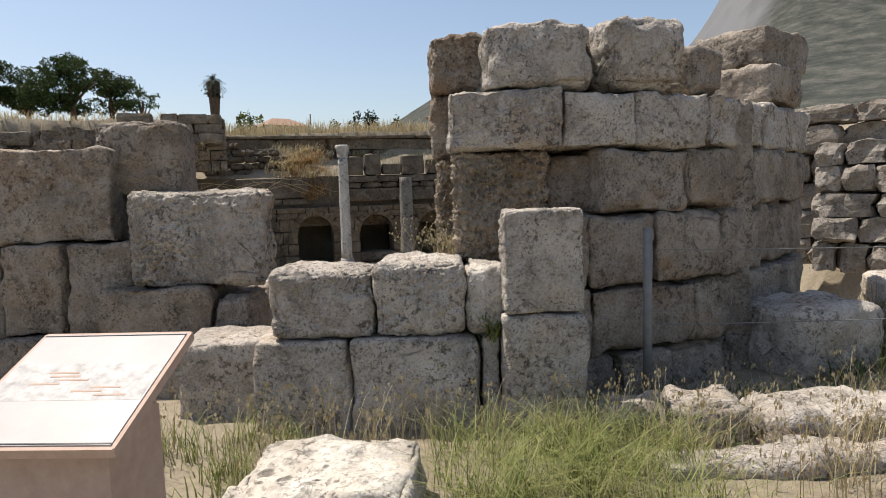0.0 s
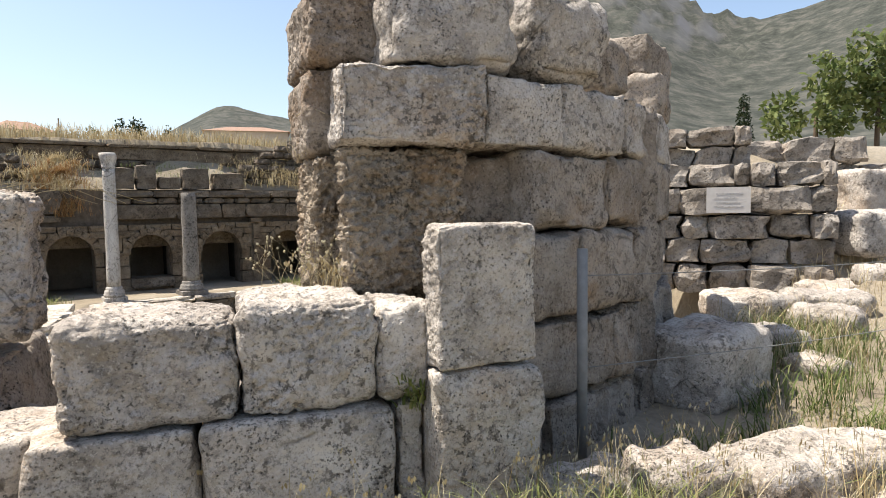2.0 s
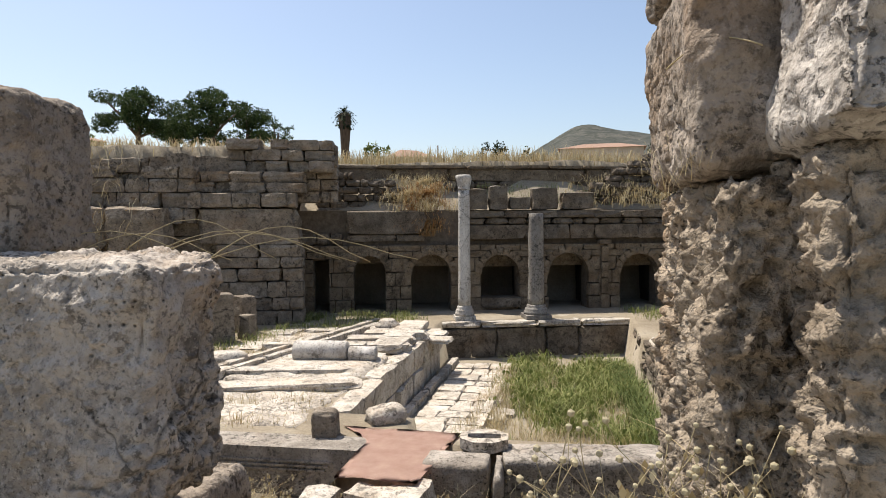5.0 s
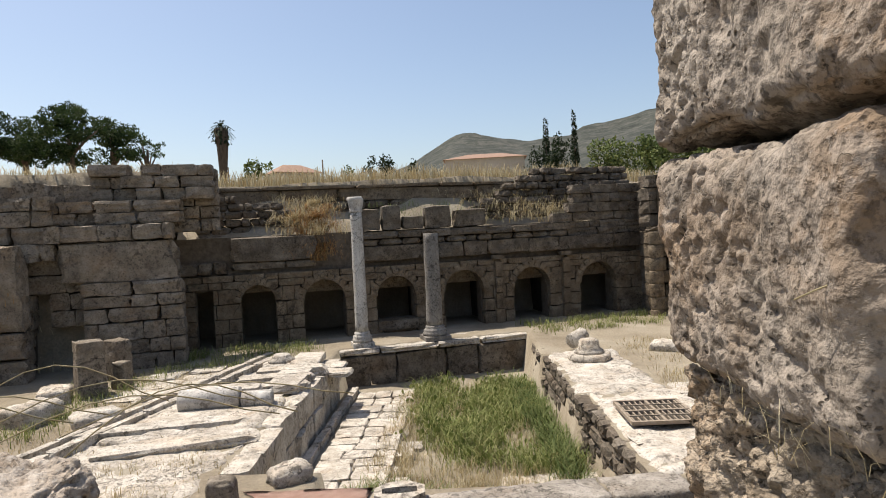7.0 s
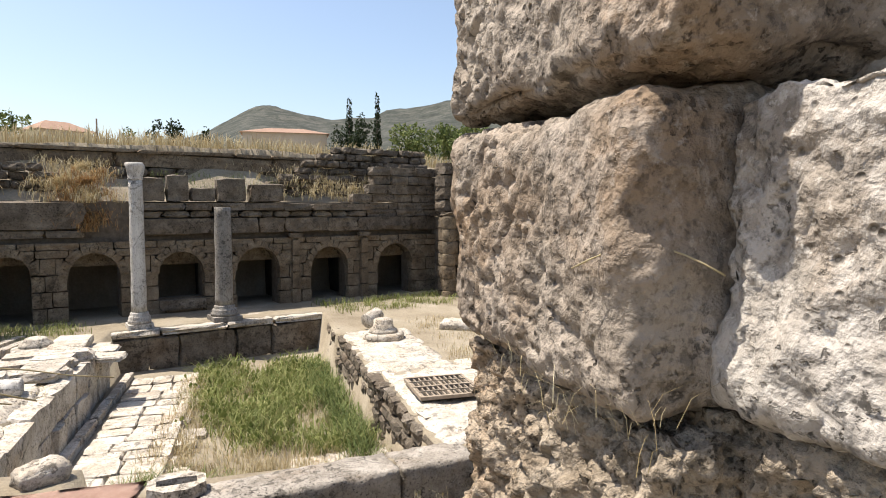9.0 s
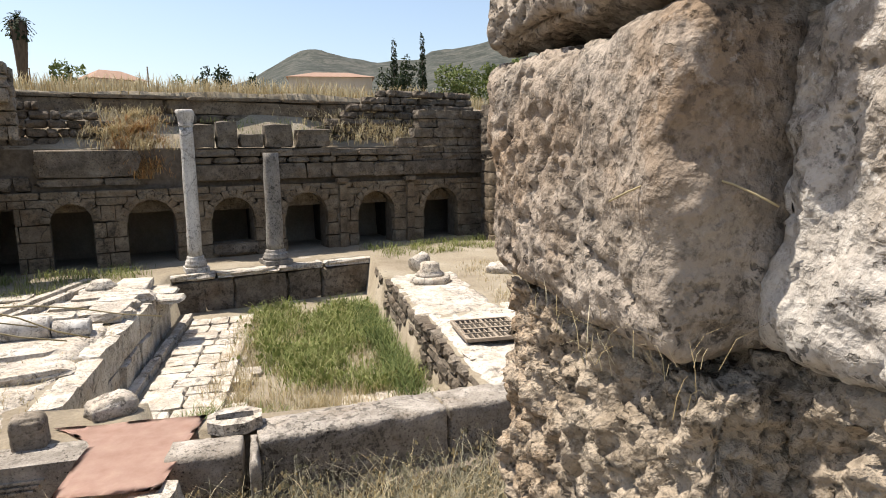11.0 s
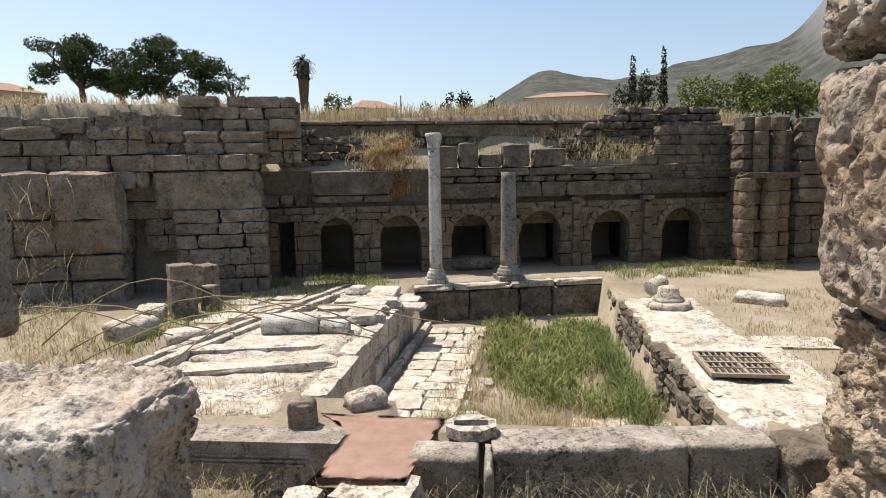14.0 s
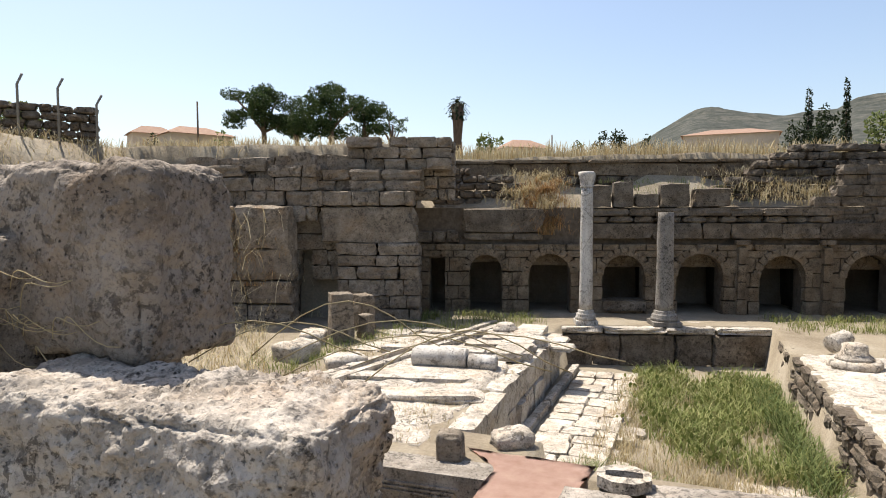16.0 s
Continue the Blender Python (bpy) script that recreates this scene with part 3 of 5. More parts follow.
def wide(holes, by):
    return tuple((a, b, z, s, r + by if r else 0.0) for a, b, z, s, r in holes)


masonry(spring, rng, -8.3, 9.6, FRONT_V, 0.4, (0.5, 0.52, 0.48, 0.5, 0.52), 0.85, WARMBLOCKS, wide(HOLES, 0.17), None, 0.015, -0.6, gap=0.004)
masonry(spring, rng, -8.3, 9.6, FRONT_V, 0.4, (0.24, 0.22), 0.8, WARMBLOCKS, wide(HOLES, 0.17), None, 0.015, 1.92, gap=0.004)
masonry(spring, rng, -2.0, 9.6, FRONT_V - 0.06, 0.45, (0.54,), 1.6, BLOCKS, (), None, 0.012, 2.57, gap=0.006)
masonry(spring, rng, -6.35, -3.55, FRONT_V + 0.1, 0.5, (0.24,), 1.3, BLOCKS, (), None, 0.03, 2.52)
masonry(spring, rng, -6.35, -3.55, FRONT_V + 0.06, 0.5, (0.86,), 3.4, BLOCKS, (), None, 0.01, 2.77)
masonry(spring, rng, -8.2, -6.5, FRONT_V + 0.05, 0.5, (0.45,), 0.9, RUBBLE, (), None, 0.05, 2.4)
masonry(spring, rng, -2.0, 6.2, FRONT_V + 0.03, 0.45, (0.24,), 0.55, RUBBLE, (), None, 0.05, 3.11)
masonry(spring, rng, -2.0, 6.4, FRONT_V - 0.1, 0.5, (0.26,), 0.9, BLOCKS, (), None, 0.06, 3.36)
masonry(spring, rng, 5.6, 9.6, FRONT_V + 0.06, 0.5, (0.3, 0.26, 0.34, 0.38, 0.36, 0.36), 0.75, BLOCKS, (), lambda u: 3.7 + 2.2 * soft(5.6, 7.0, u), 0.06, 3.11)
for a, b, h in ((-1.95, -1.2, 0.75), (-1.15, -0.45, 0.85), (-0.4, 0.4, 0.45), (0.45, 1.45, 0.78), (1.6, 2.8, 0.62)):
    piece("stone", BLOCKS, rng, spring, (a + b) / 2, FRONT_V + 0.25, 3.68 + h / 2, b - a - 0.03, 0.5, h, 0, 0.02)
# voussoirs round every arch
for a, b, za, sp, r in ARCHES:
    c, n = (a + b) / 2, 11
    for k in range(n):
        an = math.pi * (k + 0.5) / n
        rr = r + 0.11
        child("voussoir", rng.choice(WARMBLOCKS), spring, Matrix.LocRotScale((c + rr * math.cos(an), FRONT_V + 0.2 - 0.02, sp + rr * math.sin(an)), Euler((0, math.pi / 2 - an, 0)), (math.pi * rr / n - 0.008, 0.46, 0.26)))
for u in (3.2, 6.0):
    for k in range(4):
        child("pilaster_block", rng.choice(WARMBLOCKS), spring, Matrix.LocRotScale((u, FRONT_V - 0.02, 0.2 + 0.6 * k), None, (0.34 - 0.02 * k, 0.3, 0.585)))
    child("pilaster_cap", BLOCKS[3], spring, Matrix.LocRotScale((u, FRONT_V - 0.03, 2.45), None, (0.46, 0.36, 0.16)))
# sill of the third arch, fallen stones on the thresholds
child("sill", BLOCKS[2], spring, Matrix.LocRotScale((-0.755, FRONT_V + 0.1, 0.23), None, (1.5, 0.5, 0.36)))
for u, w, h in ((-6.0, 0.6, 0.3), (-3.6, 0.5, 0.3), (2.2, 0.4, 0.25), (5.7, 0.7, 0.3), (1.3, 0.5, 0.3), (8.9, 0.8, 0.35), (-2.2, 0.8, 0.35)):
    piece("stone", RUBBLE, rng, spring, u, FRONT_V - 0.15, -0.6 + h / 2, w, 0.4, h, rng.uniform(-0.3, 0.3))


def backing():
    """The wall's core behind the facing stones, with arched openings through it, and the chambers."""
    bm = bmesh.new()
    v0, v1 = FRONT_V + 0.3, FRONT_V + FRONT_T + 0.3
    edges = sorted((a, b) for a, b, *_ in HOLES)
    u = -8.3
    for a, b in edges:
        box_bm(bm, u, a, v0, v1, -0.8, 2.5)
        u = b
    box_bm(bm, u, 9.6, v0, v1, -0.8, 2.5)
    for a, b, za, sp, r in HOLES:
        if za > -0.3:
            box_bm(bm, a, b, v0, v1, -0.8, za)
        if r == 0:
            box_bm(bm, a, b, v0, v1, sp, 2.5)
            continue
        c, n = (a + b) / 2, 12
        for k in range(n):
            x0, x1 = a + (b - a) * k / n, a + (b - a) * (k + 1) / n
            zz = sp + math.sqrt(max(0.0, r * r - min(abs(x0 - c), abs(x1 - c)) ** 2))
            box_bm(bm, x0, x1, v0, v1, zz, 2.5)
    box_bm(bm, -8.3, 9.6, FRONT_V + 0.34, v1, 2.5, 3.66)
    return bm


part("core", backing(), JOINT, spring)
# chamber rooms; the gloom inside is put into CAVE's colour
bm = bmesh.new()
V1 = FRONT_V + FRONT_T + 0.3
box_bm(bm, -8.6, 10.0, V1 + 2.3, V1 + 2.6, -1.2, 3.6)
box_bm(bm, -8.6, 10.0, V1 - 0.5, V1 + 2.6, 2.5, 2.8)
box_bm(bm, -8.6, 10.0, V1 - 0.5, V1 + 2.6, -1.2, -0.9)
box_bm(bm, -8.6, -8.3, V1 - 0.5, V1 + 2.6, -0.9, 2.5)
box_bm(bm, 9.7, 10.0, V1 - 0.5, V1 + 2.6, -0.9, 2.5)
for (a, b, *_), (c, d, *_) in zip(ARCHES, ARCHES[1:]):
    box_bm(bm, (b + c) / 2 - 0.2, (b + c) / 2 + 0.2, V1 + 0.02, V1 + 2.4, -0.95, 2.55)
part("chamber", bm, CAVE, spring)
for a, b, za, sp, r in ARCHES:
    bm = bmesh.new()
    box_bm(bm, a - 0.2, b + 0.2, V1 - 0.12, V1 + 0.02, sp + 0.22 + 0.06 * abs(a % 1 - 0.5), 2.45)
    part("lunette", bm, WARMASH, spring)

# retaining wall and rubble above the arches
upper = setting("wall_upper", "rubble retaining wall above the spring front, grown with dry grass", "wall", COURT)
masonry(upper, rng, -9.0, 4.6, 5.0, 0.4, (0.3, 0.28, 0.3, 0.3, 0.34), 0.7, RUBBLE, (), None, 0.06, 3.4)
masonry(upper, rng, -9.0, 5.0, 4.96, 0.4, (0.5,), 3.6, WARMBLOCKS, (), None, 0.01, 4.9, gap=0.004)
masonry(upper, rng, -9.0, 5.2, 4.88, 0.5, (0.14,), 2.6, WARMBLOCKS, (), None, 0.02, 5.41, name='coping_slab')
masonry(upper, rng, 2.8, 10.2, 4.0, 0.6, (0.3,) * 9, 0.55, RUBBLE, (), lambda u: 4.5 + 1.6 * soft(2.8, 6.5, u), 0.14, 3.3)
masonry(upper, rng, -7.6, -4.0, 3.7, 0.5, (0.28,) * 8, 0.42, RUBBLE, (), lambda u: 5.3 - 0.35 * (u + 7.6) * 0.5, 0.12, 3.2)
masonry(upper, rng, -8.2, -6.2, 2.9, 0.5, (0.3,) * 4, 0.5, RUBBLE, (), lambda u: 3.2, 0.14, 2.6)
bm = bmesh.new()
box_bm(bm, -9.0, 10.2, 5.2, 5.6, -1, 5.45)
part("core", bm, JOINT, upper)
bm = bmesh.new()
for i in range(40):
    for j in range(10):
        u, f = -8.2 + 18.2 * i / 39, j / 9
        bm.verts.new((u, 2.6 + 2.5 * f, 3.3 + (1.5 + 0.3 * math.sin(u)) * f ** 1.3 + 0.12 * noise.noise(Vector((u, f * 3, 1)) * 1.7)))
bm.verts.ensure_lookup_table()
for i in range(39):
    for j in range(9):
        bm.faces.new([bm.verts[i * 10 + j], bm.verts[(i + 1) * 10 + j], bm.verts[(i + 1) * 10 + j + 1], bm.verts[i * 10 + j + 1]])
bm.normal_update()
part("earth_bank", bm, EARTH, upper, "", None, True)

# ---- left pier and wing ----
pier = setting("wall_pier", "tall ruined pier of squared ashlar blocks", "wall", COURT)
masonry(pier, rng, -10.35, -7.65, -0.1, 0.6, (0.5, 0.42, 0.52, 0.42, 0.36, 0.4), 0.8, PIERBLOCKS, (), None, 0.03, -0.1)
masonry(pier, rng, -10.9, -7.8, 0.0, 0.6, (1.18,), 1.9, PIERBLOCKS, (), None, 0.02, 2.52)
masonry(pier, rng, -11.2, -7.85, -0.05, 0.6, (0.48,), 0.75, PIERBLOCKS, (), None, 0.06, 3.70)
masonry(pier, rng, -12.4, -7.6, 0.35, 0.7, (0.36, 0.36), 0.7, PIERBLOCKS, (), None, 0.1, 4.18)
masonry(pier, rng, -10.2, -6.7, 0.8, 0.7, (0.38, 0.36, 0.36), 0.65, PIERBLOCKS, (), lambda u: 5.95 + 0.12 * math.sin(3 * u), 0.1, 4.9)
masonry(pier, rng, -8.0, -6.6, 1.3, 0.7, (0.4,) * 5, 0.6, PIERBLOCKS, (), None, 0.1, 3.9)
RECESS = ((-11.75, -11.35, 1.45, 2.3, 0.0), (-11.85, -10.35, -0.6, 1.36, 0.0))
masonry(pier, rng, -16.0, -10.3, 0.5, 0.6, (0.5, 0.5, 0.55, 0.5, 0.5, 0.55, 0.5, 0.45, 0.4, 0.35, 0.35), 0.95, PIERBLOCKS, RECESS, lambda u: 4.85 + 0.15 * math.sin(2 * u), 0.05, -0.3)
for k in range(9):
    piece("stone", PIERBLOCKS, rng, pier, -15.0 + 0.56 * k + rng.uniform(-0.1, 0.1), 0.75 + rng.uniform(-0.1, 0.3), 5.08, rng.uniform(0.6, 1.0), 0.6, rng.uniform(0.45, 0.75), rng.uniform(-0.3, 0.3), 0.05)
bm = bmesh.new()
box_bm(bm, -16.0, -11.85, 0.9, 1.7, -0.5, 4.6)
box_bm(bm, -10.35, -8.05, 0.45, 1.7, -0.5, 4.6)
box_bm(bm, -11.85, -10.35, 0.9, 1.7, 2.3, 4.6)
box_bm(bm, -11.35, -10.35, 0.9, 1.7, 1.36, 2.3)
box_bm(bm, -11.85, -10.35, 1.9, 2.1, -0.5, 2.3)
part("core", bm, JOINT, pier)
# the side of the pier that turns back to the front
for k, h in enumerate((0.5, 0.5, 0.5, 0.5, 0.55, 0.4, 0.42, 0.36)):
    z = -0.3 + sum((0.5, 0.5, 0.5, 0.5, 0.55, 0.4, 0.42, 0.36)[:k])
    for v in (0.9, 1.6):
        piece("stone", PIERBLOCKS, rng, pier, -8.2, v, z + h / 2, 0.6, 0.68, h - 0.02, 0, 0.01)
wing = setting("wall_wing", "side wall of the court, large blocks hung with dry weeds", "wall", COURT)
masonry(wing, rng, -19.0, -11.6, -0.75, 0.7, (0.7, 0.75, 1.0, 1.35), 1.7, PIERBLOCKS, (), lambda u: 3.8, 0.06, -0.1)
masonry(wing, rng, -19.0, -11.0, 0.1, 0.7, (0.5, 0.5, 0.45, 0.4), 0.9, PIERBLOCKS, (), lambda u: 4.9, 0.06, 3.2)
bm = bmesh.new()
box_bm(bm, -19.0, -11.95, -0.3, 0.9, -0.3, 3.4)
part("core", bm, JOINT, wing)

# ---- right pier and wall ----
rpier = setting("wall_right_pier", "ruined pier and wall of squared blocks with engaged shafts", "wall", COURT)
masonry(rpier, rng, 8.75, 10.6, 0.35, 0.7, (0.45, 0.5, 0.5, 0.5, 0.5, 0.5, 0.45), 0.6, WARMBLOCKS, (), None, 0.05, -0.3)
child("cap_slab", BLOCKS[1], rpier, Matrix.LocRotScale((9.75, 0.4, 3.2), None, (1.9, 1.0, 0.2)))
for u, v, r_, z0_, count in ((8.85, 0.35, 0.27, -0.3, 7), (9.65, 0.2, 0.3, -0.3, 7), (9.5, 0.6, 0.26, 3.3, 4), (10.15, 0.6, 0.26, 3.3, 4)):
    for k in range(count):
        child("shaft_drum", lathe("shaft_drum", [(r_ * 0.95, 0.0), (r_, 0.03), (r_, 0.44), (r_ * 0.94, 0.48)], WARMASH, 16, 0.16), rpier, pose(u + rng.uniform(-0.03, 0.03), v, z0_ + 0.49 * k, 0, 0, rng.uniform(0, 360)))
masonry(rpier, rng, 8.9, 10.8, 0.75, 0.7, (0.5, 0.5, 0.5, 0.5), 0.6, BLOCKS, (), None, 0.05, 3.3)
masonry(rpier, rng, 10.8, 19.0, 0.3, 0.6, (0.5,) * 11, 1.0, BLOCKS, (), lambda u: 5.2 + 0.2 * math.sin(u * 2), 0.06, -0.3)
for v in (1.0, 1.8):
    masonry(rpier, rng, 9.4, 10.2, v, 0.75, (0.5,) * 10, 0.7, BLOCKS, (), None, 0.04, -0.4)
bm = bmesh.new()
box_bm(bm, 9.8, 17.0, 0.7, 1.2, -0.5, 4.7)
part("core", bm, JOINT, rpier)

# ---- columns ----
def column(height, r, capital, name, label, stone=MARBLE):
    ob = tagged(new(name), label, "column")
    prof = [(r * 1.5, 0.0), (r * 1.5, 0.10), (r * 1.38, 0.12), (r * 1.42, 0.17), (r * 1.3, 0.22), (r * 1.12, 0.24), (r * 1.2, 0.29), (r * 1.04, 0.33)]
    child("base", lathe("base", prof, stone, 24, 0.06), ob)
    n = 16
    child("shaft", lathe("shaft", [(r * (1 - 0.12 * k / n), 0.33 + (height - 0.33) * k / n) for k in range(n + 1)], stone, 24, 0.09), ob)
    bm = bmesh.new()
    box_bm(bm, -r * 1.6, r * 1.6, -r * 1.6, r * 1.6, -0.14, 0.0)
    bmesh.ops.bevel(bm, geom=bm.edges[:], offset=0.015, segments=1)
    part("plinth", bm, stone, ob)
    if capital:
        prof = [(r * 0.88, 0), (r * 1.0, 0.03), (r * 0.9, 0.06), (r * 0.95, 0.2), (r * 1.2, 0.36), (r * 1.25, 0.44), (r * 1.1, 0.5)]
        child("capital", lathe("capital", prof, stone, 16, 0.35), ob, pose(0, 0, height))
    return ob


column(4.15, 0.21, True, "column", "tall slender grey marble column with a worn capital").matrix_world = COURT @ pose(-2.4, 0, 0.1)
column(3.38, 0.27, False, "column", "shorter dark grey stone column without capital", DARKMARBLE).matrix_world = COURT @ pose(0.03, 0, 0.1)

# ---- basin, walkways and kerbs ----
stylobate = setting("wall_stylobate", "low dark wall of large slabs below the columns", "wall", COURT)
masonry(stylobate, rng, -3.25, 3.2, -0.58, 0.5, (1.0,), 1.5, BLOCKS, (), None, 0.01, -1.25)
masonry(stylobate, rng, -3.3, 3.25, -0.62, 1.3, (0.2,), 1.4, SLABS, (), None, 0.03, -0.24, "coping_slab")
terrace = setting("floor_terrace", "worn stone pavement below the arches", "floor", COURT)
bm = bmesh.new()
box_bm(bm, -8.5, 9.8, -0.1, 2.7, -1.3, -0.3)
part("bed", bm, EARTH, terrace)

basin_left = setting("wall_basin_left", "low wall of upright worn slabs beside the sunken basin", "wall", pose(-4.16, 13.6, -1.46, 0, 0, 91))
masonry(basin_left, rng, 0.0, 8.6, -0.18, 0.45, (0.62, 0.6), 0.9, SLABS, (), lambda u: 0.2 + 0.1 * math.sin(4 * u), 0.06, -1.22)
masonry(basin_left, rng, 4.6, 8.6, 0.2, 0.8, (0.22,), 0.8, SLABS, (), None, 0.1, 0.0)
basin_right = setting("wall_basin_right", "low rubble wall beside the sunken basin", "wall", pose(2.0, 13.0, -1.46, 0, 0, 92.4))
masonry(basin_right, rng, 0.0, 10.6, -0.28, 0.35, (0.3, 0.3, 0.3, 0.3), 0.55, RUBBLE, (), None, 0.04, -1.24)


def paved(name, label, x0, x1, y0, y1, z, size, rng, skip=0.15, rise=0.06):
    ob = setting(name, label, "pavement")
    y = y0
    while y < y1:
        h = size * rng.uniform(0.7, 1.3)
        x = x0
        while x < x1:
            w = size * rng.uniform(0.7, 1.6)
            if rng.random() > skip:
                piece("paving_slab", SLABS, rng, ob, x + w / 2, y + h / 2, z + rng.uniform(-0.03, 0.03), w - 0.03, h - 0.03, rise * 2, rng.uniform(-0.06, 0.06), 0.02)
            x += w
        y += h
    return ob


paved("pavement_right", "worn pale stone walkway beside the basin", 2.05, 3.8, 13.0, 21.5, FLOOR + 0.0, 1.1, rng, 0.55)
paved("pavement_basin", "cracked pale slabs on the basin floor", -3.7, -2.2, 14.2, 22.2, BASIN + 0.03, 0.6, rng, 0.12)
paved("pavement_basin", "loose pale slabs on the basin floor", 0.0, 1.7, 13.6, 15.6, BASIN + 0.03, 0.6, rng, 0.4)
paved("pavement_left", "broken pale stone terrace", -7.6, -4.9, 12.6, 17.2, FLOOR + 0.02, 1.9, rng, 0.5, 0.07)
paved("pavement_left", "worn stone slabs with grass between", -9.0, -4.6, 18.2, 21.8, FLOOR - 0.02, 0.9, rng, 0.35)

# ---- court: kerbs, slabs and small finds ----
rng = random.Random(21)


def block_thing(name, label, category, size, m, mat=PAVING, step=0.07, r=0.03, amp=0.015, seed=0, taper=(0, 0), chip=0.04, pits=0.006):
    ob = tagged(new(name, boulder(name, size, mat, step, r, amp, seed, taper, chip, pits)), label, category)
    ob.matrix_world = m
    return ob


KERB = pose(-1.15, 11.84, 0, 0, 0, 9.5)
block_thing("kerb_stone", "long pale kerb slab with a dark shaded front", "kerb", (2.5, 0.7, 0.75), KERB @ pose(1.25, 0.36, -2.2), mat=KERBSTONE, seed=201)
block_thing("kerb_stone", "pale kerb slab end with iron stain", "kerb", (1.15, 0.7, 0.72), KERB @ pose(3.1, 0.4, -2.2), mat=KERBSTONE, seed=202)
block_thing("kerb_stone", "squat pale kerb block standing proud", "kerb", (0.86, 0.52, 0.62), pose(-1.76, 11.81, -2.05), mat=KERBSTONE, seed=203)
block_thing("kerb_stone", "thin upright kerb slab on edge", "kerb", (0.12, 0.8, 0.7), pose(-1.2, 11.7, -2.15, 0, 0, 4), mat=KERBSTONE, seed=204)
for k in range(6):
    block_thing("foundation_block", "dark foundation block below the kerb", "foundation block", (1.52, 0.7, 0.55), pose(-3.6 + 1.55 * k, 11.8 + 0.16 * k, -2.72, 0, 0, 6), ASHLAR, 0.1, seed=210 + k)
block_thing("stone_block", "large tilted slab with a rounded broken edge", "stone block", (1.0, 0.9, 0.72), pose(2.95, 12.75, -2.2, 0, -3, 14), ASHLAR, 0.06, 0.12, 0.05, 206)
block_thing("stone_block", "long pale slab beside the walkway", "stone block", (2.6, 0.9, 0.5), pose(4.9, 13.5, -1.98, 0, 0, 10), ASHLAR, seed=207)
cornice = tagged(new("cornice_block"), "fallen cornice block with fluted mouldings and a slanting end", "cornice")
cornice.matrix_world = pose(-5.9, 11.75, -2.15, 0, 0, 3)
prof = [(0.0, 0.0), (2.15, 0.0), (2.45, 0.3), (2.82, 0.55), (2.82, 0.68), (0.0, 0.68)]
bm = bmesh.new()
front = [bm.verts.new((x, 0.0, z)) for x, z in prof]
back_ = [bm.verts.new((x, 0.55, z)) for x, z in prof]
bm.faces.new(front)
bm.faces.new(back_[::-1])
for i in range(len(prof)):
    j = (i + 1) % len(prof)
    bm.faces.new([front[j], front[i], back_[i], back_[j]])
bmesh.ops.bevel(bm, geom=bm.edges[:], offset=0.02, segments=2)
part("block", bm, KERBSTONE, cornice)
for z in (0.36, 0.42, 0.48):
    bm = bmesh.new()
    box_bm(bm, 0.02, 2.2 + (z - 0.3), -0.03, 0.04, z, z + 0.028)
    bmesh.ops.bevel(bm, geom=bm.edges[:], offset=0.006, segments=1)
    part("moulding", bm, KERBSTONE, cornice)

pink = setting("floor_pink", "worn pink plaster floor", "floor")
bm = bmesh.new()
for i in range(13):
    for j in range(13):
        f = j / 12
        left = -3.16 - 0.6 * max(0.0, (f - 0.72) / 0.28)
        x, y = left + (-2.1 + 0.2 * f - left) * i / 12, 10.97 + 1.9 * f
        bm.verts.new((x + 0.03 * noise.noise(Vector((x, y, 2)) * 3), y + 0.04 * noise.noise(Vector((x, y, 5)) * 2), FLOOR + 0.035 + 0.015 * noise.noise(Vector((x, y, 0)) * 4)))
bm.verts.ensure_lookup_table()
for i in range(12):
    for j in range(12):
        bm.faces.new([bm.verts[i * 13 + j], bm.verts[(i + 1) * 13 + j], bm.verts[(i + 1) * 13 + j + 1], bm.verts[i * 13 + j + 1]])
bmesh.ops.solidify(bm, geom=bm.faces[:], thickness=1.05)
bmesh.ops.recalc_face_normals(bm, faces=bm.faces[:])
part("plaster", bm, RED, pink, "", None, True)

# octagonal mouth with a rectangular hole
mouth = tagged(new("well_mouth"), "pale octagonal stone mouth with a rectangular hole", "well mouth")
mouth.matrix_world = pose(-1.48, 12.4, -1.47, 0, 0, 6) @ Matrix.Scale(0.86, 4)
ring_o = [(0.42 * math.cos(a), 0.36 * math.sin(a)) for a in [math.pi / 8 + k * math.pi / 4 for k in range(8)]]
ring_i = [(0.27, 0.09), (0.1, 0.12), (-0.1, 0.12), (-0.27, 0.09), (-0.27, -0.09), (-0.1, -0.12), (0.1, -0.12), (0.27, -0.09)]
verts = [(x, y, z) for z in (0.0, 0.17) for ring in (ring_o, ring_i) for x, y in ring]
faces = []
for k in range(8):
    q = (k + 1) % 8
    faces += [(k, q, 16 + q, 16 + k), (16 + k, 16 + q, 24 + q, 24 + k), (24 + k, 24 + q, 8 + q, 8 + k), (8 + k, 8 + q, q, k)]
child("ring", mesh_of("ring", verts, faces, PAVING), mouth)
# flat black plate closes the hole, coloured as the shade of its depth
bm = bmesh.new()
box_bm(bm, -0.3, 0.3, -0.14, 0.14, -0.02, 0.01)
part("pit", bm, CAVE, mouth)

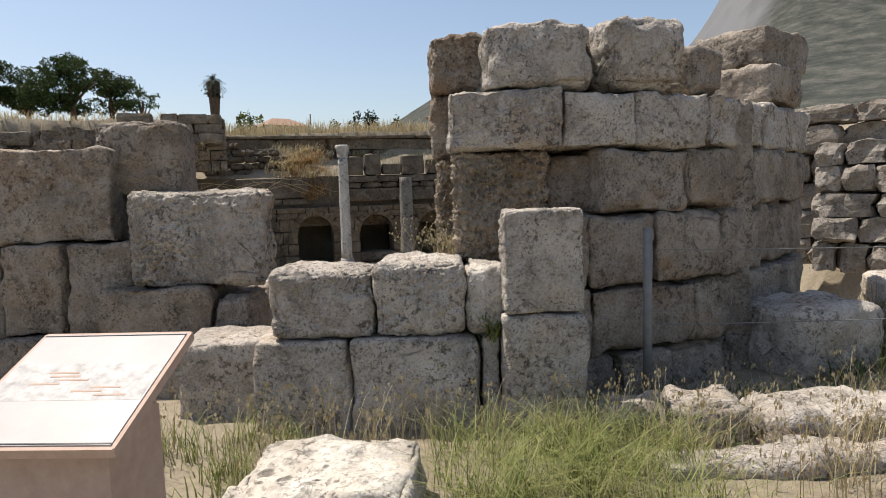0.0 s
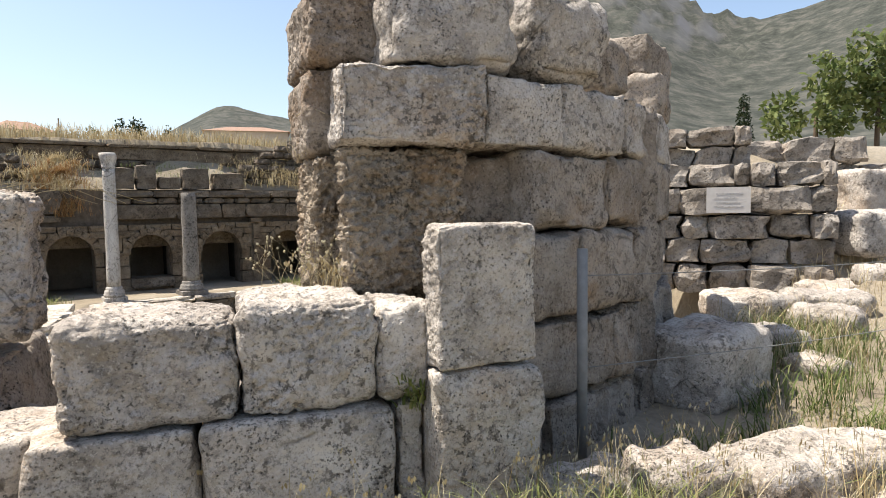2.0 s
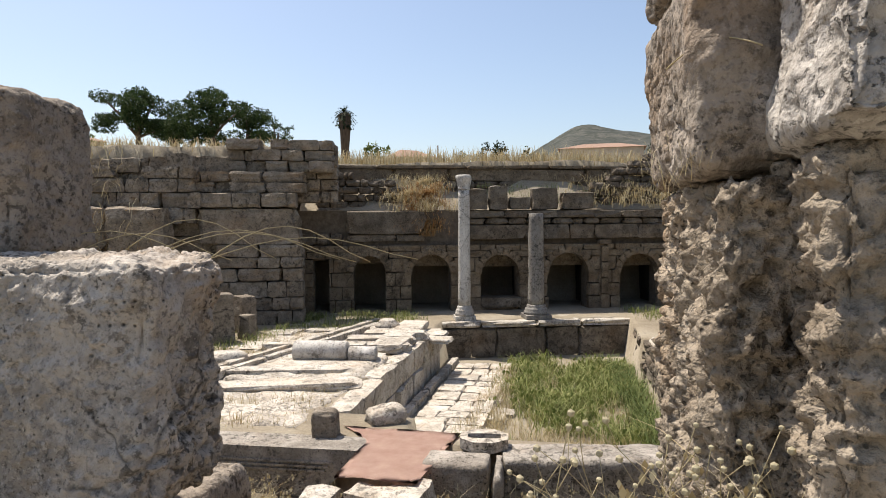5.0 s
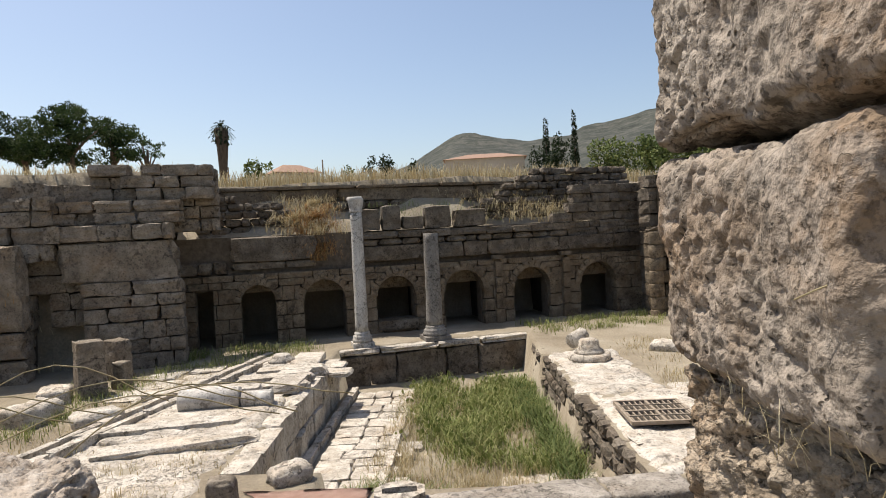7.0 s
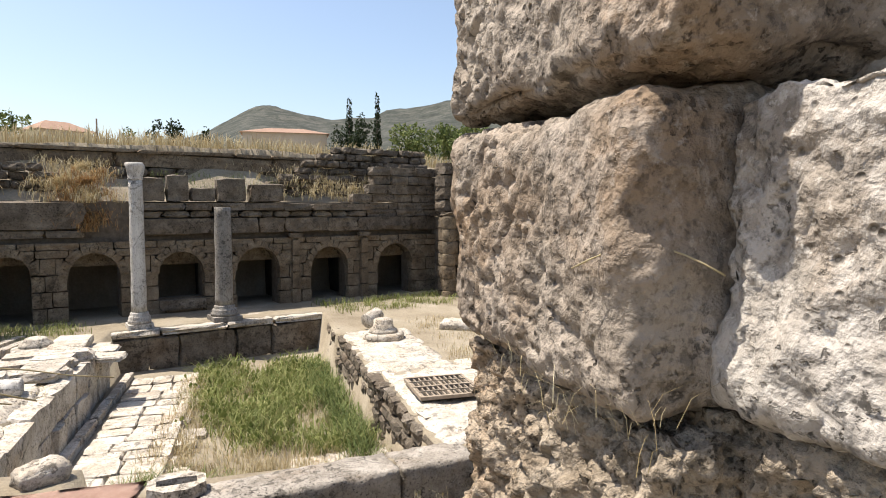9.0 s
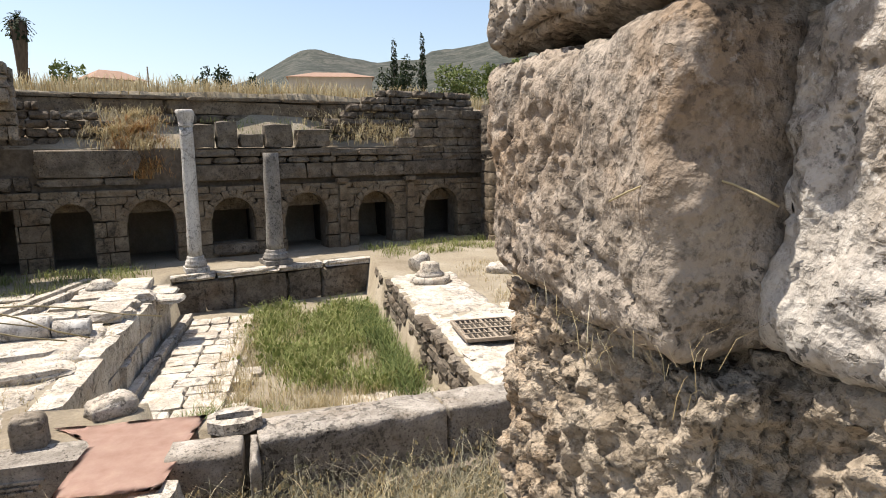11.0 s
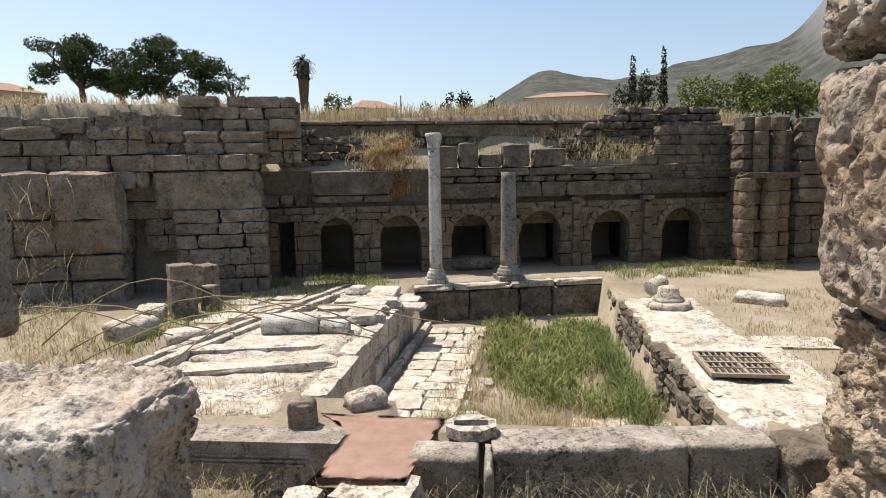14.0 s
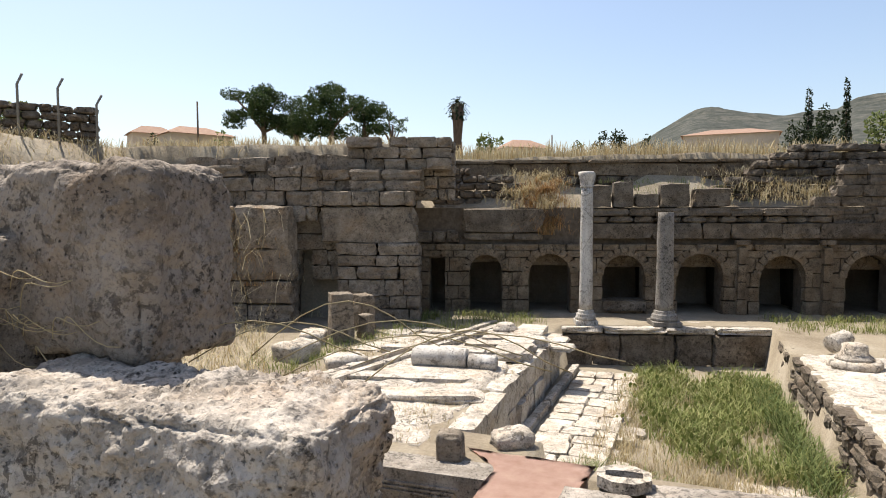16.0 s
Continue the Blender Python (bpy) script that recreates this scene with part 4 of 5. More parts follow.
# fallen drum, stumps, column bases
drum = tagged(new("fallen_column", lathe("fallen_column", [(0.22, 0), (0.24, 0.03), (0.24, 0.8), (0.235, 1.2), (0.22, 1.24)], MARBLE, 28, 0.06)), "fallen grey column drum lying on the terrace", "column drum")
drum.matrix_world = pose(-6.55, 17.15, -1.24, 0, 90, 8)
drum2 = tagged(new("fallen_column", lathe("fallen_column", [(0.16, 0), (0.18, 0.02), (0.18, 0.6), (0.16, 0.63)], MARBLE, 24, 0.1)), "short broken piece of a grey column", "column drum")
drum2.matrix_world = pose(-5.28, 17.3, -1.30, 0, 90, 5)
for x, y, w, h, lab, s in ((-9.65, 19.15, 0.75, 1.35, "upright broken stone stump with a pale top", 1), (-9.85, 20.8, 0.6, 1.1, "smaller rounded upright stone stump", 2), (-9.2, 19.75, 0.4, 0.7, "low broken stone stump", 3), (-3.87, 12.45, 0.38, 0.42, "small squared stone stub beside the pink floor", 4)):
    block_thing("stone_stump", lab, "stone stump", (w, w * 0.85, h), pose(x, y, -1.52, 0, 0, 20 * s - 70), PIERSTONE, 0.035, 0.02, 0.02, 300 + s, (0.08, 0.08), 0.05, 0.01)
for x, y, w, d, h, s in ((-3.2, 13.3, 0.6, 0.42, 0.3, 1), (-2.5, 14.1, 0.8, 0.5, 0.25, 2), (-1.6, 13.6, 0.6, 0.4, 0.2, 3), (0.9, 13.7, 0.8, 0.6, 0.2, 4), (1.4, 14.2, 0.6, 0.5, 0.2, 5), (-8.0, 16.6, 0.9, 0.7, 0.35, 6), (-9.6, 17.0, 1.0, 0.8, 0.45, 7), (-10.2, 18.6, 0.9, 0.7, 0.4, 8), (5.2, 21.5, 1.2, 0.7, 0.3, 9), (7.3, 20.5, 0.9, 0.6, 0.3, 10)):
    zb = land(x, y) - 0.06
    block_thing("loose_stone", "loose pale weathered stone on the court floor", "stone", (w, d, h), pose(x, y, zb, 0, 0, 37 * s), PAVING, 0.06, 0.09, 0.05, 320 + s)


def column_foot(x, y, r, h):
    ob = tagged(new("column_base"), "worn pale round column base on a plinth", "column base")
    ob.matrix_world = pose(x, y, -1.46)
    child("plinth", lathe("plinth", [(r * 1.5, 0), (r * 1.55, 0.05), (r * 1.5, 0.14), (r * 1.2, 0.17)], PAVING, 24, 0.08), ob)
    child("torus", lathe("torus", [(r * 1.1, 0.16), (r * 1.0, 0.24), (r * 0.75, 0.3), (r * 0.7, h), (r * 0.55, h + 0.03)], PAVING, 24, 0.1), ob)


column_foot(2.72, 20.6, 0.36, 0.5)
column_foot(-5.55, 21.2, 0.34, 0.35)
lying = tagged(new("fallen_column", lathe("fallen_column", [(0.2, 0), (0.22, 0.02), (0.2, 0.55), (0.17, 0.6)], PAVING, 20, 0.12)), "short pale column piece leaning beside the base", "column drum")
lying.matrix_world = pose(2.5, 22.0, -1.25, 0, 75, 40)

def bed(name, label, x0, x1, y0, y1, z, seed):
    ob = tagged(new(name, boulder(name, (x1 - x0, y1 - y0, 0.4), PAVING, 0.14, 0.08, 0.05, seed, (0, 0), 0.12, 0.02)), label, "floor", "", "structure")
    ob.matrix_world = pose((x0 + x1) / 2, (y0 + y1) / 2, z - 0.4)


bed("floor_right", "worn bare rock floor beside the basin", 2.02, 4.2, 12.95, 17.4, FLOOR + 0.05, 401)
bed("floor_right_back", "worn bare rock floor before the column base", 1.75, 3.7, 17.3, 21.9, FLOOR + 0.05, 402)
bed("floor_left", "sloping bare rock terrace with worn steps", -7.6, -4.45, 12.7, 15.4, FLOOR + 0.04, 403)
bed("floor_left_back", "sloping bare rock terrace with worn steps", -7.3, -4.45, 15.2, 18.0, FLOOR + 0.09, 404)

# iron grating
DUSTYIRON = plain_mat("dusty_rusted_iron", (0.2, 0.155, 0.11), (0.36, 0.3, 0.235), 14.0, 0.85, 0.002)


def grating(x0, x1, y0, y1, z, label):
    ob = tagged(new("floor_grating"), label, "grating")
    ob.matrix_world = pose((x0 + x1) / 2, (y0 + y1) / 2, z)
    w, d = (x1 - x0) / 2, (y1 - y0) / 2
    for a in (-w, 0, w):
        bm = bmesh.new()
        box_bm(bm, a - 0.025, a + 0.025, -d, d, 0, 0.06)
        part("frame_bar", bm, DUSTYIRON, ob)
    for a in (-d, 0, d):
        bm = bmesh.new()
        box_bm(bm, -w - 0.02, w + 0.02, a - 0.03, a + 0.03, 0.004, 0.066)
        part("frame_bar", bm, DUSTYIRON, ob)
    n = 11
    for k in range(n):
        a = -w + 2 * w * (k + 0.5) / n
        bm = bmesh.new()
        box_bm(bm, a - 0.012, a + 0.012, -d, d, 0.01, 0.05)
        part("bar", bm, DUSTYIRON, ob)
    for a in (-0.5, 0.5):
        bm = bmesh.new()
        box_bm(bm, -w, w, a * d - 0.012, a * d + 0.012, 0.052, 0.07)
        part("crossbar", bm, DUSTYIRON, ob)
    # no shaft is modelled: a thin black sheet paints its shade below the bars
    bm = bmesh.new()
    box_bm(bm, -w + 0.03, w - 0.03, -d + 0.03, d - 0.03, -0.006, 0.004)
    part("shaft_mouth", bm, CAVE, ob)


grating(2.25, 3.4, 14.82, 16.1, FLOOR + 0.12, "rusty iron grating over a shaft in the walkway")

# water channel at the edge of the left terrace
channel = setting("channel_left", "long stone channel with pale raised rims", "channel", pose(-7.75, 13.4, FLOOR, 0, 0, 79))
for v in (0.0, 0.42):
    u = 0.0
    while u < 8.0:
        w = rng.uniform(0.9, 1.7)
        piece("rim_stone", SLABS, rng, channel, u + w / 2, v, 0.06, w - 0.02, 0.18, 0.26, 0, 0.01)
        u += w
steps = setting("steps_left", "broken stone slabs in low steps beside the basin", "steps")
for x, y, w, d, z, a in ((-5.0, 18.6, 1.6, 0.5, 0.12, 8), (-5.2, 19.4, 1.8, 0.5, 0.14, 6), (-5.0, 20.2, 1.7, 0.6, 0.16, 10), (-5.6, 18.1, 0.9, 0.5, 0.2, 2), (-6.8, 18.4, 2.2, 0.35, 0.12, 12), (-6.4, 15.9, 3.2, 0.5, 0.06, 14), (-5.6, 14.9, 2.6, 0.6, 0.05, 18)):
    piece("step_slab", SLABS, rng, steps, x, y, FLOOR + z / 2 + 0.04, w, d, z + 0.12, radians(a), 0.01)

rim = setting("rim_basin", "thin pale kerb lines along the basin floor", "kerb")
for x in (-2.2, -3.95):
    y = 14.4
    while y < 22.0:
        w = rng.uniform(0.8, 1.5)
        piece("rim_stone", SLABS, rng, rim, x + 0.01 * (y - 14), y + w / 2, BASIN + 0.06, 0.2, w - 0.03, 0.22, 0, 0.01)
        y += w
rubble = setting("rubble_front", "pale broken slabs before the pink floor", "rubble")
for x, y, w, d, z in ((-2.5, 10.8, 0.8, 0.4, -1.74), (-2.2, 10.95, 0.5, 0.6, -1.73), (-2.35, 10.3, 0.9, 0.5, -1.9), (-3.25, 10.75, 0.4, 0.4, -1.78)):
    piece("broken_slab", SLABS, rng, rubble, x, y, z, w, d, 0.45, rng.uniform(-0.15, 0.15), 0.05)

# ---- right of the bastion: ruins with a plaque ----
ruin = setting("wall_ruin", "ruined wall stub of squared blocks with a white plaque", "wall", pose(6.95, 10.1, -0.1, 0, 0, -42))
masonry(ruin, rng, -1.0, 2.2, 0.0, 0.6, (0.5, 0.42, 0.4, 0.45, 0.4), 0.55, RUINBLOCKS, (), lambda u: 2.4 - 0.35 * max(0, u - 0.8), 0.08, 0.0)
masonry(ruin, rng, -1.6, 1.0, 0.7, 0.6, (0.5, 0.5, 0.5, 0.5, 0.5, 0.35), 0.65, RUINBLOCKS, (), lambda u: 2.9, 0.08, 0.0)
masonry(ruin, rng, -4.0, 6.0, 2.2, 0.6, (0.5, 0.5, 0.5, 0.5, 0.5), 0.7, RUINBLOCKS, (), lambda u: 2.3 + 0.3 * math.sin(u), 0.1, 0.2)
plaque = tagged(new("plaque"), "small white inscribed plaque fixed to the ruined wall", "plaque")
plaque.matrix_world = pose(6.95, 10.1, -0.1, 0, 0, -42) @ pose(0.62, -0.09, 1.35)
bm = bmesh.new()
box_bm(bm, -0.33, 0.33, -0.04, 0.0, 0, 0.42)
bmesh.ops.bevel(bm, geom=bm.edges[:], offset=0.01, segments=1)
part("plate", bm, PLAQUE, plaque)
for k in range(4):
    bm = bmesh.new()
    box_bm(bm, -0.22 + 0.04 * (k % 2), 0.22 - 0.05 * (k % 3), -0.044, -0.038, 0.09 + 0.07 * k, 0.115 + 0.07 * k)
    part("line_of_text", bm, PRINT, plaque)
for x, y, w, d, h, s in ((3.1, 5.45, 0.95, 0.7, 0.62, 1), (1.62, 4.05, 0.5, 0.45, 0.34, 2), (2.45, 3.95, 1.1, 0.5, 0.3, 3), (1.95, 3.45, 1.6, 0.28, 0.16, 4), (3.0, 3.3, 0.6, 0.35, 0.14, 5), (1.3, 4.3, 0.6, 0.35, 0.22, 6), (5.3, 7.2, 0.9, 0.8, 0.35, 7), (6.9, 8.3, 1.3, 0.9, 0.5, 8), (8.2, 8.4, 1.2, 0.8, 0.5, 9), (7.8, 7.3, 0.9, 0.7, 0.3, 10), (9.4, 9.0, 1.6, 0.9, 0.7, 11), (4.6, 6.2, 0.6, 0.5, 0.25, 12), (5.6, 6.4, 0.7, 0.5, 0.3, 13), (6.3, 7.0, 0.9, 0.6, 0.3, 14), (7.0, 7.5, 0.7, 0.6, 0.35, 15), (8.6, 7.6, 1.0, 0.7, 0.4, 16), (9.6, 8.0, 1.1, 0.8, 0.45, 17), (5.0, 8.2, 0.7, 0.5, 0.4, 18), (10.3, 9.6, 1.4, 0.9, 0.8, 19), (4.4, 5.5, 0.5, 0.4, 0.18, 20)):
    block_thing("loose_stone", "weathered limestone boulder with a sun-bleached top", "stone", (w, d, h), pose(x, y, land(x, y) - 0.05, 0, 0, 3 * s - 10 if 1 < s < 7 else 23 * s), ROCK, 0.045, 0.1, 0.05, 340 + s)
block_thing("loose_stone", "flat sun-bleached white stone in the grass", "stone", (0.86, 0.72, 0.3), pose(-0.52, 3.0, -0.05, 0, 0, -4), PAVING, 0.03, 0.05, 0.03, 360, (0.06, 0.1), 0.1, 0.008)

post = tagged(new("fence_post", tube("fence_post", [(0, 0, 0), (0, 0, 0.6), (0, 0, 1.28)], 0.032, GREYPAINT, 14)), "grey painted round metal fence post", "fence post")
post.matrix_world = pose(1.49, 4.70, -0.12)
for z0, z1 in ((1.0, 1.0), (0.45, 0.48)):
    pts_ = [(1.49 + 5.2 * k / 12, 4.70 + 0.35 * k / 12, z0 + (z1 - z0) * k / 12 - 0.05 * math.sin(math.pi * k / 12)) for k in range(13)]
    tagged(new("fence_wire", tube("fence_wire", pts_, 0.0035, GREYPAINT, 5)), "thin sagging fence wire", "wire", "fence wires")

# ---- information panel ----
sign = tagged(new("information_panel"), "pinkish lectern stand with a white information board", "sign")
sign.matrix_world = pose(-1.16, 2.0, 0.0, 0, 0, -3)
bm = bmesh.new()
box_bm(bm, -0.20, 0.20, -0.02, 0.28, -0.1, 0.80)
bmesh.ops.bevel(bm, geom=bm.edges[:], offset=0.012, segments=2)
part("stand", bm, BODY, sign)
BOARD_M = pose(0, 0.16, 0.885, 22.5, 0, 0)
bm = bmesh.new()
box_bm(bm, -0.27, 0.27, -0.28, 0.28, -0.02, 0.012)
bmesh.ops.bevel(bm, geom=bm.edges[:], offset=0.005, segments=2)
part("board", bm, BODY, sign, "pinkish board", BOARD_M)
bm = bmesh.new()
box_bm(bm, -0.255, 0.255, -0.265, 0.265, 0.012, 0.016)
part("print_sheet", bm, BOARD, sign, "white printed sheet", BOARD_M)
bm = bmesh.new()
box_bm(bm, -0.25, 0.25, -0.08, 0.1, 0.016, 0.0166)
part("picture", bm, PRINT, sign, "pale grey drawing", BOARD_M)
for k in range(7):
    a = rng.uniform(-0.2, 0.16)
    bm = bmesh.new()
    box_bm(bm, a - 0.04, a + 0.06, -0.06 + 0.018 * k, -0.052 + 0.018 * k, 0.0166, 0.0175)
    part("printed_bar", bm, BODY, sign, "", BOARD_M)
for y in (-0.262, 0.255):
    bm = bmesh.new()
    box_bm(bm, -0.255, 0.255, y, y + 0.004, 0.016, 0.018)
    part("edge_line", bm, SHADEGLASS, sign, "thin dark line", BOARD_M)

# ---- vegetation ----
rng = random.Random(33)
cent = [(rng.uniform(0.0, 1.35), rng.uniform(2.7, 3.95)) for _ in range(60)]
grass("green_grass", "tall yellow-green grass at the foot of the wall", tuft_spots(rng, cent, 40, 0.06, lambda x, y: land(x, y) - 0.02), 0.42, 0.005, GREEN, 1.3, 1)
cent = [(rng.uniform(-1.9, 1.5), rng.uniform(3.4, 4.2)) for _ in range(45)]
grass("dry_grass", "withered grass stalks with seed heads by the wall", tuft_spots(rng, cent, 12, 0.08, lambda x, y: land(x, y) - 0.02), 0.5, 0.004, STRAW, 0.6, 2, 0.5)
cent = [(rng.uniform(-2.0, -0.7), rng.uniform(2.9, 4.2)) for _ in range(30)]
grass("green_grass", "low green weeds beside the panel", tuft_spots(rng, cent, 26, 0.07, lambda x, y: land(x, y) - 0.02), 0.25, 0.008, GREEN, 0.9, 3)
cent = [(rng.uniform(1.3, 3.6), rng.uniform(2.9, 4.6)) for _ in range(50)]
grass("dry_grass", "dry oat grass among the boulders", tuft_spots(rng, cent, 16, 0.1, lambda x, y: land(x, y) - 0.02), 0.42, 0.005, STRAW, 0.7, 4, 0.6)
cent = [(rng.uniform(1.6, 3.8), rng.uniform(3.6, 5.0)) for _ in range(26)]
grass("green_weed", "leafy green weeds among the boulders", tuft_spots(rng, cent, 30, 0.09, lambda x, y: land(x, y) - 0.02), 0.3, 0.014, LEAF, 1.0, 5)
cent = [(rng.uniform(3.4, 5.6), rng.uniform(4.6, 6.6)) for _ in range(70)]
grass("green_weed", "pale green and dry weeds beside the bastion", tuft_spots(rng, cent, 26, 0.12, lambda x, y: land(x, y) - 0.02), 0.34, 0.009, LEAF, 1.0, 61)
cent = [(rng.uniform(4.0, 11), rng.uniform(5.0, 10.0)) for _ in range(230)]
grass("dry_grass", "pale dry grass on the slope by the ruin", tuft_spots(rng, cent, 28, 0.16, lambda x, y: land(x, y) - 0.02), 0.4, 0.008, STRAW, 0.7, 6)


def in_basin(x, y):
    return -4.0 < x < 1.95 - 0.045 * (y - 13) and y > 13.8


lush, sparse = [], []
while len(lush) < 230:
    x, y = rng.uniform(-2.0, 1.5), rng.uniform(14.2, 23.2)
    if (COURT_INV @ Vector((x, y, 0))).y > -0.8 or x > 1.45 - 0.03 * (y - 14):
        continue
    k = 1.4 * noise.noise(Vector((x * 0.75, y * 0.5, 4))) + 0.8 * noise.noise(Vector((x * 1.9, y * 1.5, 8))) + 0.07 * (y - 16) - 0.1 * abs(x - 0.1)
    (lush if k > 0.12 else sparse).append((x, y))
grass("green_grass", "lush green weeds on the basin floor", tuft_spots(rng, lush[::2], 46, 0.2, lambda x, y: BASIN), 0.5, 0.02, GREEN, 1.0, 7, 0.12)
grass("green_grass", "lower yellow-green weeds on the basin floor", tuft_spots(rng, lush[1::2], 40, 0.24, lambda x, y: BASIN), 0.3, 0.03, GREEN, 1.1, 71)
grass("dry_grass", "thin straw between the weeds of the basin", tuft_spots(rng, sparse[:220], 18, 0.18, lambda x, y: BASIN), 0.3, 0.012, STRAW, 0.8, 72)
cent = [(rng.uniform(-2.2, 1.3), rng.gauss(14.4, 0.9)) for _ in range(110)] + [(rng.gauss(-2.1, 0.2), rng.uniform(14, 22)) for _ in range(60)]
cent = [c for c in cent if in_basin(*c)]
grass("dry_grass", "straw-coloured grass on the basin floor", tuft_spots(rng, cent, 34, 0.14, lambda x, y: BASIN), 0.36, 0.012, STRAW, 0.7, 8)
cent = [(rng.gauss(-1.9, 0.45), rng.gauss(14.7, 0.25)) for _ in range(14)] + [(1.45 - 0.045 * (y - 13), y) for y in [rng.uniform(15, 23) for _ in range(46)]]
grass("green_weed", "dark green bushy weeds in the basin", tuft_spots(rng, cent, 60, 0.17, lambda x, y: BASIN), 0.55, 0.022, LEAF, 1.0, 9)
cent = [(rng.uniform(3.9, 8.0), rng.uniform(14, 23.5)) for _ in range(170)] + [(rng.uniform(-9.0, -4.5), rng.uniform(12.5, 21)) for _ in range(120)]
grass("dry_grass", "short dry grass between the court slabs", tuft_spots(rng, cent, 26, 0.2, lambda x, y: land(x, y) - 0.01), 0.17, 0.012, STRAW, 0.8, 10)
cent = [(COURT @ Vector((rng.uniform(3.5, 9.5), rng.uniform(-1.2, 1.6), 0))).xy for _ in range(70)] + [(COURT @ Vector((rng.uniform(-8.3, -4), rng.uniform(-1.5, 1.6), 0))).xy for _ in range(70)] + [(rng.uniform(-10.5, -8.6), rng.uniform(15.5, 21)) for _ in range(40)]
grass("green_grass", "green grass along the foot of the walls", tuft_spots(rng, cent, 30, 0.2, lambda x, y: land(x, y) - 0.02), 0.32, 0.016, GREEN, 0.9, 11)
cent = [(rng.uniform(-3.2, 3.6), rng.uniform(9.6, 11.4)) for _ in range(130)] + [(rng.uniform(-6.5, -4.0), rng.uniform(9.8, 11.3)) for _ in range(60)]
grass("dry_weed", "tangled dry thistles in front of the kerb", tuft_spots(rng, cent, 34, 0.17, lambda x, y: FORE), 0.9, 0.009, STRAW, 0.9, 12, 0.25)
cent = [(rng.uniform(-1.6, 3.4), rng.uniform(10.3, 11.3)) for _ in range(60)]
grass("green_weed", "grey-green thistles tangled with straw before the kerb", tuft_spots(rng, cent, 40, 0.14, lambda x, y: FORE), 0.95, 0.01, GREYWEED, 0.9, 25, 0.45)


def court_spots(n, u0, u1, v0, v1, z0, z1):
    out = []
    for _ in range(n):
        f = rng.random()
        u = rng.gauss((u0 + u1) / 2, (u1 - u0) * 0.27)
        f = min(1.0, max(0.0, f + 0.35 * noise.noise(Vector((u * 1.6, f * 3, 9)))))
        p = COURT @ Vector((u, v0 + (v1 - v0) * f, z0 + (z1 - z0) * f))
        out.append(tuple(p))
    return out


grass("dry_weed", "rusty dry weeds hanging over the ruined wall", court_spots(1300, -4.3, -2.7, 2.15, 3.4, 2.7, 4.6), 0.42, 0.02, RUST, 1.3, 13)
grass("dry_weed", "dry straw weeds on the broken wall top", court_spots(1800, -4.8, -2.6, 2.4, 4.8, 3.6, 5.0), 0.4, 0.018, STRAW, 1.0, 14)
grass("dry_weed", "dry weeds on the ruined arches", court_spots(2200, 2.6, 9.5, 2.5, 4.6, 3.7, 5.0), 0.38, 0.016, STRAW, 1.0, 15)
grass("dry_weed", "sparse weeds above the arches", court_spots(600, -2, 3.0, 2.5, 4.4, 3.7, 4.6), 0.3, 0.014, LEAF, 0.8, 16)
spots = []
for _ in range(16000):
    u, v = rng.uniform(-9, 13), rng.uniform(5.3, 16)
    p = COURT @ Vector((u, v, 0))
    spots.append((p.x, p.y, land(p.x, p.y) - 0.02))
grass("dry_grass", "tall pale dry grass on the plateau edge", spots, 0.7, 0.03, STRAW, 0.5, 17)
spots = []
for _ in range(9000):
    u, v = rng.uniform(-30, -8), rng.uniform(0.6, 9)
    p = COURT @ Vector((u, v, 0))
    spots.append((p.x, p.y, land(p.x, p.y) - 0.02))
grass("dry_grass", "matted dry grass on top of the side wall", spots, 0.45, 0.025, STRAW, 0.9, 18)
grass("dry_weed", "dry weeds hanging down the side wall", court_spots(700, -14.5, -11.9, -0.9, -0.7, 1.2, 3.5), 0.3, 0.012, RUST, 1.5, 19)
# tufts on the near stones
spots = [(-0.05 - 0.02 * rng.random() + rng.gauss(0, 0.03), rng.uniform(4.95, 5.4), rng.uniform(1.68, 1.75)) for _ in range(60)]
grass("dry_grass", "wisps of dry straw caught on the wall end", spots, 0.085, 0.0011, STRAW, 1.5, 20)
spots = [(rng.gauss(0.08, 0.06), rng.gauss(4.95, 0.08), 0.97) for _ in range(90)]
grass("dry_weed", "withered flower stalks on the parapet", spots, 0.26, 0.004, STRAW, 1.1, 21, 0.5)
spots = [(rng.gauss(-2.35, 0.1), rng.gauss(6.28, 0.07), rng.uniform(1.45, 1.95)) for _ in range(80)]
grass("dry_grass", "dry straw hanging beside the upper block", spots, 0.16, 0.002, STRAW, 1.4, 22)
spots = [(rng.gauss(0.33, 0.04), rng.gauss(4.33, 0.02), rng.uniform(0.45, 0.62)) for _ in range(70)]
grass("green_weed", "small yellow-green weed in a joint of the parapet", spots, 0.1, 0.014, GREEN, 1.2, 23)
tagged(new("dry_stalk", tube("dry_stalk", [(-0.085 + 0.14 * f, 5.13 - 0.14 * f, 1.93 + 0.035 * math.sin(math.pi * f)) for f in [k / 8 for k in range(9)]], 0.0016, STRAW, 4)), "single long dry stalk across the stone", "plant stalk")
for k in range(7):
    x0, y0, z0 = -2.5 + 0.14 * k, 5.95 + rng.uniform(-0.1, 0.2), 1.47
    ln, hh = rng.uniform(0.5, 0.9), rng.uniform(0.08, 0.2)
    me = tube("dry_stalk", [(x0 + ln * f, y0 + 0.4 * f, z0 + hh * math.sin(math.pi * min(1, f * 1.05)) + 0.0) for f in [q / 8 for q in range(9)]], 0.0025, STRAW, 4)
    tagged(new("dry_stalk", me), "arching dry stalk lying over the boulder", "plant stalk", "arching stalks")



